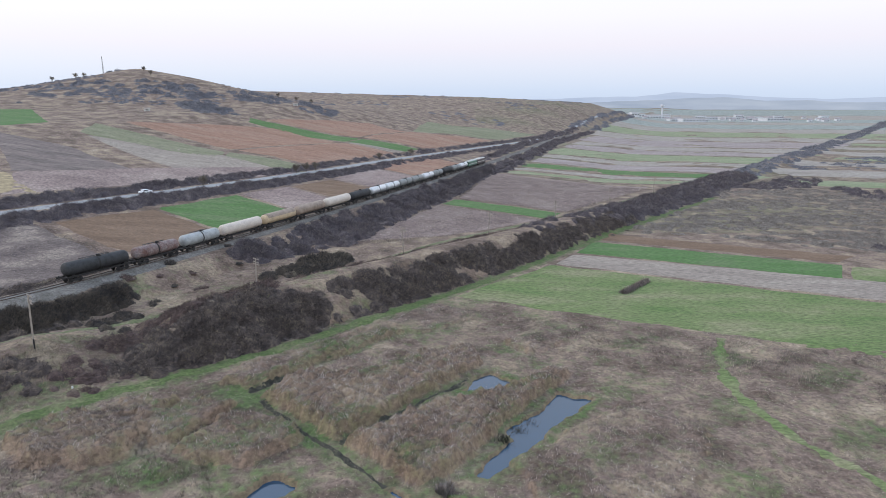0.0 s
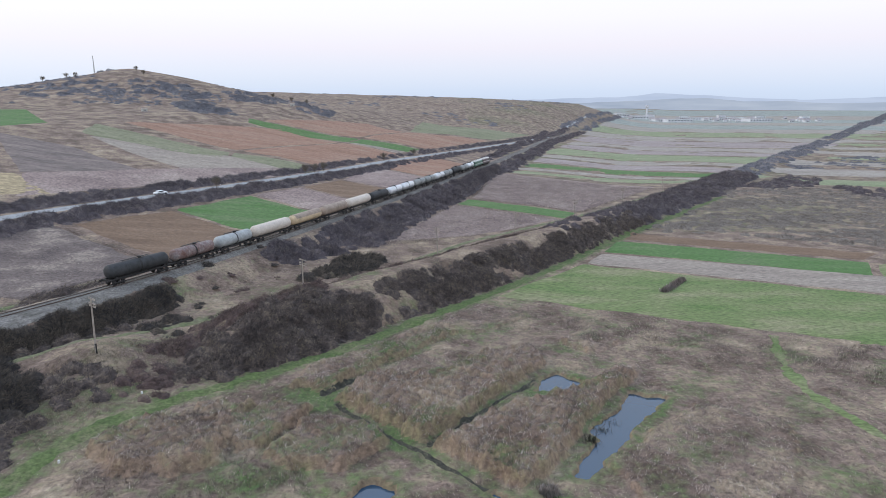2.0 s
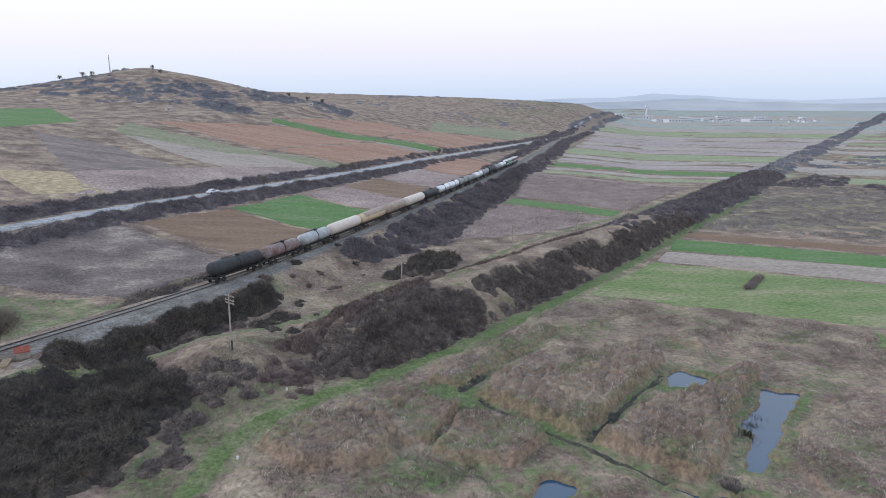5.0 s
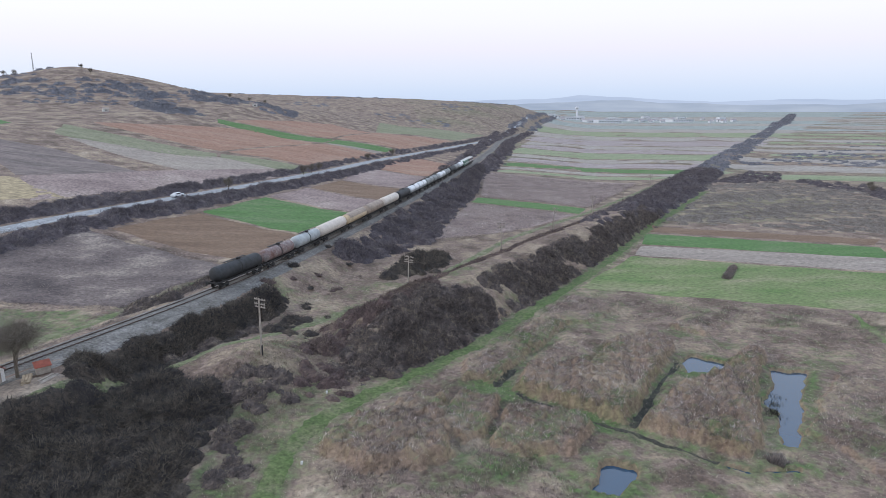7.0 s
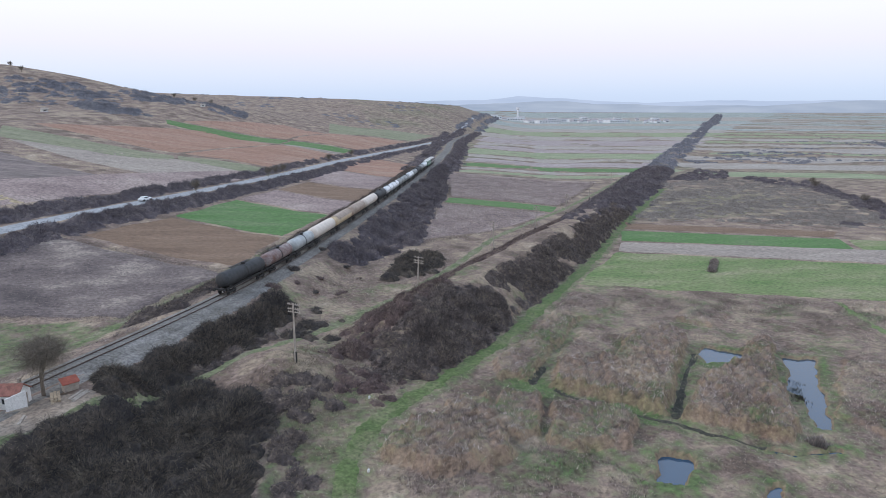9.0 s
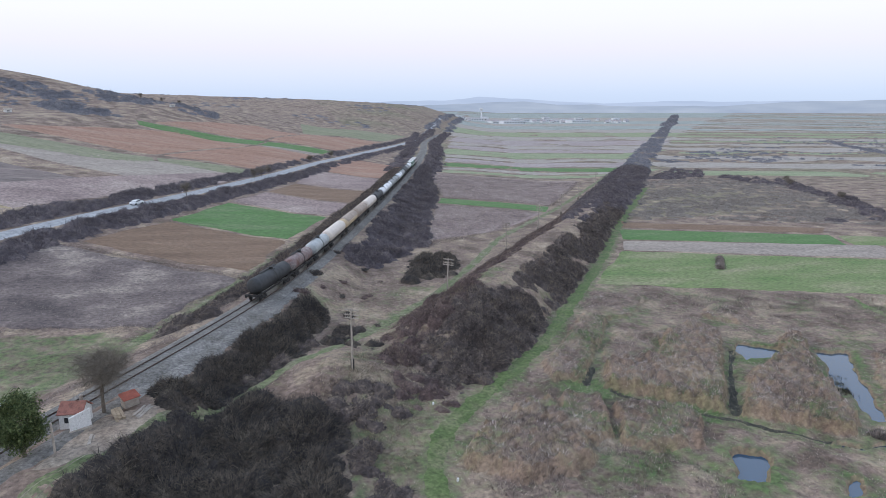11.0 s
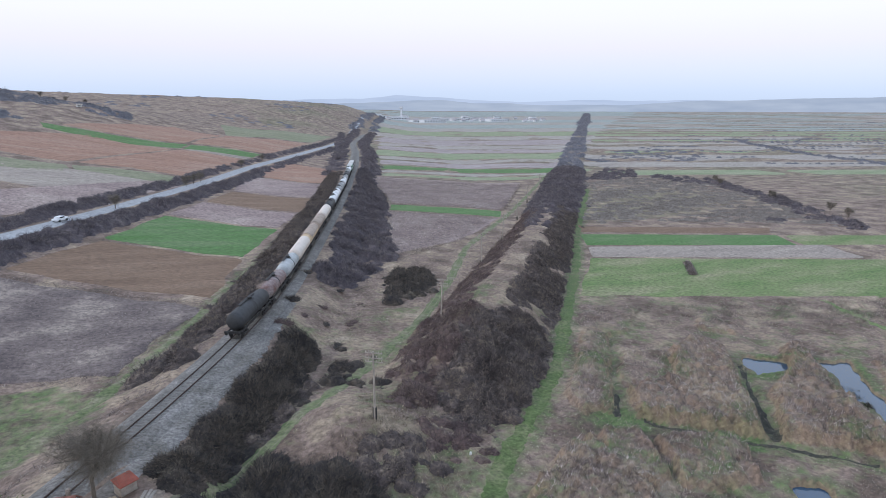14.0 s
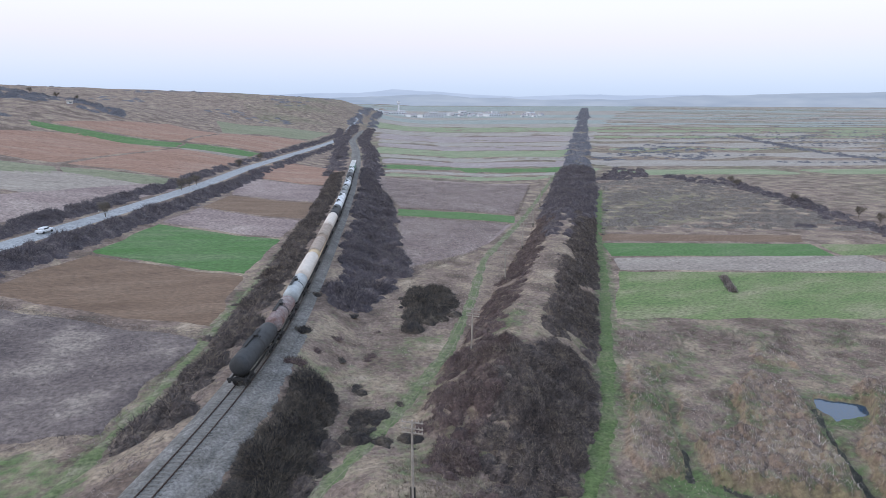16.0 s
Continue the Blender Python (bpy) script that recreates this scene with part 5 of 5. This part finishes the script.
# blue van beside the track
van = thing("van", "blue van parked beside the railway", "van")
bm = bmesh.new()
box(bm, (0, 0, 1.05), (4.4, 1.8, 1.3), 0.18)
part("body", bm, M_blue, van)
bm = bmesh.new()
box(bm, (-0.3, 0, 1.85), (3.2, 1.6, 0.4), 0.15)
part("roof", bm, M_carpaint, van)
bm = bmesh.new()
box(bm, (1.5, 0, 1.5), (1.0, 1.7, 0.5), 0.1)
part("windscreen", bm, M_glass, van)
for k in (-1.4, 1.4):
    for s in (-1, 1):
        bm = bmesh.new()
        rod(bm, (k, s * 0.72, 0.33), (k, s * 0.92, 0.33), 0.33, None, 12)
        part("wheel", bm, M_rubber, van)
van.matrix_world = pose(-94.0, 77.5, float(zat(-94.0, 77.5)), 0, 0, 60)

# white car on the road
car = thing("car", "white saloon car on the country road", "car")
bm = bmesh.new()
box(bm, (0, 0, 0.62), (4.3, 1.75, 0.6), 0.15)
part("body", bm, M_carpaint, car)
bm = bmesh.new()
box(bm, (-0.2, 0, 1.12), (2.2, 1.55, 0.5), 0.18)
cab = part("cabin", bm, M_carpaint, car)
bm = bmesh.new()
for s in (-1, 1):
    box(bm, (-0.2, s * 0.775, 1.12), (1.7, 0.03, 0.3), 0.01)
part("side_glass", bm, M_glass, cab)
for k in (-1.35, 1.35):
    for s in (-1, 1):
        bm = bmesh.new()
        rod(bm, (k, s * 0.7, 0.32), (k, s * 0.88, 0.32), 0.32, None, 12)
        part("wheel", bm, M_rubber, car)
car.matrix_world = pose(float(road_x(205)), 205, float(zat(road_x(205), 205)) + 0.22, 0, 0, 60)

# ---- trees ----


def bare_tree(h, label, seed, crown_mat, spread=0.45, twigs=1400, lw=0.02):
    r_ = random.Random(seed)
    w = thing("tree", label, "tree", "bare trees")
    bm = bmesh.new()
    tips = []

    def grow(a, d, ln, r, lev):
        b = a + d * ln
        rod(bm, a, b, r, r * 0.65, 6 if lev < 2 else 4)
        if lev == 3:
            tips.append((a, b))
            return
        for _ in range(4 if lev else 6):
            nd = (d + Vector((r_.gauss(0, spread), r_.gauss(0, spread), r_.gauss(0.25, 0.3)))).normalized()
            grow(a.lerp(b, r_.uniform(0.4, 1)), nd, ln * r_.uniform(0.62, 0.95), r * 0.5, lev + 1)

    grow(Vector((0, 0, -0.3)), Vector((0, 0, 1)), h * 0.27, h * 0.017, 0)
    part("trunk", bm, M_bark, w)
    q = np.random.default_rng(seed)
    T = []
    for i in range(twigs):
        a, b = tips[q.integers(len(tips))]
        s = np.array(a.lerp(b, q.random()))
        d = q.normal(size=3) * 0.13 * h
        d[2] -= 0.05 * h
        sd = q.normal(size=3)
        sd *= lw / np.linalg.norm(sd)
        T += [s - sd, s + sd, s + d * q.uniform(0.4, 1)]
    T = np.array(T)
    ob = new("crown", tri_mesh("crown", T, np.arange(len(T)).reshape(-1, 3), crown_mat))
    ob.parent = w
    return w


bt = bare_tree(12.5, "leafless spreading tree beside the hut", 4, M_trees, 0.95, 8000, 0.011)
bt.matrix_world = pose(-83.9, 74.3, float(zat(-83.9, 74.3)))
small = bare_tree(7, "leafless tree with thin grey twigs", 5, M_trees, 0.6, 900, 0.03)
spots = [(-63, 284), (-60, 290), (-66, 277), (-36, 350), (-253, 540), (-242, 528), (-300, 520), (-290, 515), (-130, 560), (-118, 566), (-145, 556), (152, 160), (160, 172), (190, 250), (200, 262), (-88, 225), (-20, 386), (170, 205), (-310, 505)]
for i, (x, y) in enumerate(spots):
    m = pose(x, y, float(zat(x, y)), 0, 0, i * 67) 
    if i:
        copy_thing(small, m)
    else:
        small.matrix_world = m
# evergreen by the hut
ev = thing("tree", "round dense evergreen tree beside the hut", "tree")
bm = bmesh.new()
rod(bm, (0, 0, -0.3), (0, 0, 3), 0.2, 0.12, 8)
for i in range(6):
    a = i * 1.05
    rod(bm, (0, 0, 1 + i * 0.3), (1.1 * math.cos(a), 1.1 * math.sin(a), 2.5 + i * 0.3), 0.08, 0.03, 5)
part("trunk", bm, M_bark, ev)
q = np.random.default_rng(77)
n = 20000
cl = q.normal(size=(70, 3))
cl /= np.linalg.norm(cl, axis=1, keepdims=True)
cl = cl * q.uniform(0.5, 1, (70, 1)) * np.array([1.9, 1.9, 2.6]) + np.array([0, 0, 3.4])
c = cl[q.integers(70, size=n)] + q.normal(size=(n, 3)) * 0.36
s1, s2 = q.normal(size=(n, 3)) * 0.065, q.normal(size=(n, 3)) * 0.08
T = np.stack([c - s1, c + s1, c + s2], 1).reshape(-1, 3)
ob = new("crown", tri_mesh("crown", T, np.arange(3 * n).reshape(-1, 3), M_ever))
ob.parent = ev
ev.matrix_world = pose(-88.9, 67.4, float(zat(-88.9, 67.4)))
# leaning post by the evergreen
bm = bmesh.new()
rod(bm, (0, 0, -0.4), (0, 0, 3.2), 0.11, 0.09, 8)
post = tagged(part("post", bm, M_wood), "weathered wooden post beside the evergreen tree", "post")
post.matrix_world = pose(-86.4, 66.9, float(zat(-86.4, 66.9)), 0, 0, 70)

# hilltop mast and field huts
mast = thing("radio_mast", "thin lattice mast on the hill", "mast")
bm = bmesh.new()
for a in range(3):
    rod(bm, (0.5 * math.cos(a * 2.094), 0.5 * math.sin(a * 2.094), 0), (0.15 * math.cos(a * 2.094), 0.15 * math.sin(a * 2.094), 14), 0.09, 0.06, 4)
part("leg_frame", bm, M_steel, mast)
bm = bmesh.new()
for i in range(12):
    for a in range(3):
        z = 0.3 + i * 1.12
        r = 0.5 - 0.35 * z / 14
        rod(bm, (r * math.cos(a * 2.094), r * math.sin(a * 2.094), z), (r * math.cos(a * 2.094 + 2.094), r * math.sin(a * 2.094 + 2.094), z + 1.0), 0.05, None, 4)
part("lattice", bm, M_steel, mast)
mast.matrix_world = pose(-290, 545, float(zat(-290, 545)))


def building(L, W, H, roof_h, wall_m, roof_m, label, name="building", group="distant town buildings", wins=0):
    w = thing(name, label, "building", group)
    bm = bmesh.new()
    box(bm, (0, 0, H / 2), (L, W, H))
    part("wall", bm, wall_m, w)
    bm = bmesh.new()
    if roof_h > 0:
        vs = [bm.verts.new(v) for v in ((-L / 2 - 0.4, -W / 2 - 0.4, H), (L / 2 + 0.4, -W / 2 - 0.4, H), (L / 2 + 0.4, W / 2 + 0.4, H), (-L / 2 - 0.4, W / 2 + 0.4, H), (-L / 2 - 0.4, 0, H + roof_h), (L / 2 + 0.4, 0, H + roof_h))]
        for f in ((0, 1, 5, 4), (2, 3, 4, 5), (0, 4, 3), (1, 2, 5), (3, 2, 1, 0)):
            bm.faces.new([vs[i] for i in f])
    else:
        box(bm, (0, 0, H + 0.25), (L + 0.6, W + 0.6, 0.5), 0.1)
    part("roof", bm, roof_m, w)
    for i in range(wins):
        bm = bmesh.new()
        box(bm, (-L / 2 + (i + 0.5) * L / wins, -W / 2 - 0.03, H * 0.55), (L / wins * 0.45, 0.08, H * 0.3))
        part("window", bm, M_glass, w)
    return w


b_hall = building(70, 30, 9, 0, M_town, M_townroof, "long white factory hall in the distance", wins=8)
b_house = building(12, 9, 6, 4, M_town, M_townroof, "pale house with grey roof in the distance", wins=3)
b_block = building(26, 12, 15, 0, M_town, M_townroof, "white apartment block in the distance", wins=5)
q = np.random.default_rng(21)
first = {}
for i in range(64):
    k = (b_hall, b_house, b_hall, b_house, b_house, b_block)[i % 6] if i < 40 else b_house
    y = q.uniform(1640, 2100)
    x = 0.315 * y + q.uniform(-25, 25) + 600 * q.random() ** 1.3 - 40
    m = pose(x, y, float(zat(x, y)) - 0.3, 0, 0, q.uniform(-25, 25))
    if k in first:
        copy_thing(k, m)
    else:
        k.matrix_world = m
        first[k] = 1
tower = thing("water_tower", "white water tower above the town", "tower")
bm = bmesh.new()
rod(bm, (0, 0, 0), (0, 0, 30), 3, 2.2, 12)
part("shaft", bm, M_town, tower)
bm = bmesh.new()
rod(bm, (0, 0, 30), (0, 0, 34), 3, 6, 14)
rod(bm, (0, 0, 34), (0, 0, 39), 6, 5, 14)
part("tank", bm, M_town, tower)
tower.matrix_world = pose(672, 1930, 8)
f_hut = building(3.2, 2.4, 1.5, 0.8, M_white, M_wood, "tiny pale field hut at the foot of the hill", "field_hut", "field huts below the hill", 1)
f_hut.matrix_world = pose(-117, 500, float(zat(-117, 500)), 0, 0, 20)
copy_thing(f_hut, pose(-189, 402, float(zat(-189, 402)), 0, 0, 35))

# white kilometre stones
def stone(x, y):
    bm = bmesh.new()
    box(bm, (0, 0, 0.25), (0.24, 0.2, 0.5), 0.05)
    ob = tagged(part("marker_stone", bm, M_white), "small white marker stone in the grass", "stone", "white marker stones")
    ob.matrix_world = pose(x, y, float(zat(x, y)) - 0.15, 3, 2, 20)
for x, y in ((-49, 75), (-51, 60), (float(road_x(178)) - 7, 178), (float(road_x(236)) - 6, 236), (-41, 176), (-30, 204)):
    stone(x, y)

# ---- far hills: glowing backdrop with the blue air haze painted in ----
M_haze = bpy.data.materials.new("hills_hazed_glow")
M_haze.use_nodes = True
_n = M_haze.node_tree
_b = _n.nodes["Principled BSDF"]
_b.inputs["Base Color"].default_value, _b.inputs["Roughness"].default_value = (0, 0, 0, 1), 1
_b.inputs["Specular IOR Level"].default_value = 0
# haze colour comes from emission, though nothing here is a lamp
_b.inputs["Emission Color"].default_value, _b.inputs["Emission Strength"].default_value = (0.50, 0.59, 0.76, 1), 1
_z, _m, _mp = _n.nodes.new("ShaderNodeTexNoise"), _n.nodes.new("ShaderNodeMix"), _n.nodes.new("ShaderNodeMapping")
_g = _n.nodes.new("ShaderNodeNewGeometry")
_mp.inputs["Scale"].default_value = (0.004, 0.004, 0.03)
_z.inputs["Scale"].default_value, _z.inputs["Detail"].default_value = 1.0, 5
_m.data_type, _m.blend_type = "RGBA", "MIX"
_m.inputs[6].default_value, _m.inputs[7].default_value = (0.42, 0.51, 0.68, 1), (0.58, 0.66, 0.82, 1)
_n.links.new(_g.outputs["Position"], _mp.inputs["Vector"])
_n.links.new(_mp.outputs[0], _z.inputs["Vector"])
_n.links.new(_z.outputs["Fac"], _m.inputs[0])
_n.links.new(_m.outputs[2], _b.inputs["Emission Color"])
# nearer ridge: same glow with a deeper painted haze
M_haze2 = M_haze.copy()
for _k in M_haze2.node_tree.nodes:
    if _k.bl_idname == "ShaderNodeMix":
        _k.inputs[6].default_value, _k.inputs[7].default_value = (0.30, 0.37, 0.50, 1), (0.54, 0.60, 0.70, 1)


def far_ridge(radius, prof, material, label, rough):
    az = np.linspace(-180, 180, 721)
    hh = np.interp(az, [p[0] for p in prof], [p[1] for p in prof])
    hh = hh + rough * (wave(az * 1.0, az * 0 + 2, 5.0, 1) * 1.8 + 0.5 * wave(az, az * 0, 0.9, 3)) * (hh > 30)
    x, y = radius * np.sin(np.radians(az)), radius * np.cos(np.radians(az))
    P = np.stack([np.stack([x, y, np.full_like(x, -30)], -1), np.stack([x, y, hh], -1), np.stack([x * 1.02, y * 1.02, hh * 0 - 30], -1)], 0)
    tagged(new("backdrop", grid_mesh("backdrop", P, [material])), label, "hills", kind="structure")


far_ridge(4700, [(-180, 90), (-60, 90), (0, 60), (8, 96), (14, 112), (17, 118), (20, 140), (22, 122), (26, 108), (31, 96), (36, 104), (45, 98), (60, 95), (180, 90)], M_haze, "hills on the horizon, glowing with painted blue haze", 5)
far_ridge(4300, [(-180, 70), (-60, 70), (0, 30), (12, 66), (18, 88), (24, 92), (27, 78), (30, 82), (33, 70), (40, 66), (46, 88), (54, 104), (65, 110), (100, 100), (180, 70)], M_haze2, "wooded hills behind the valley, glowing with painted haze", 4)
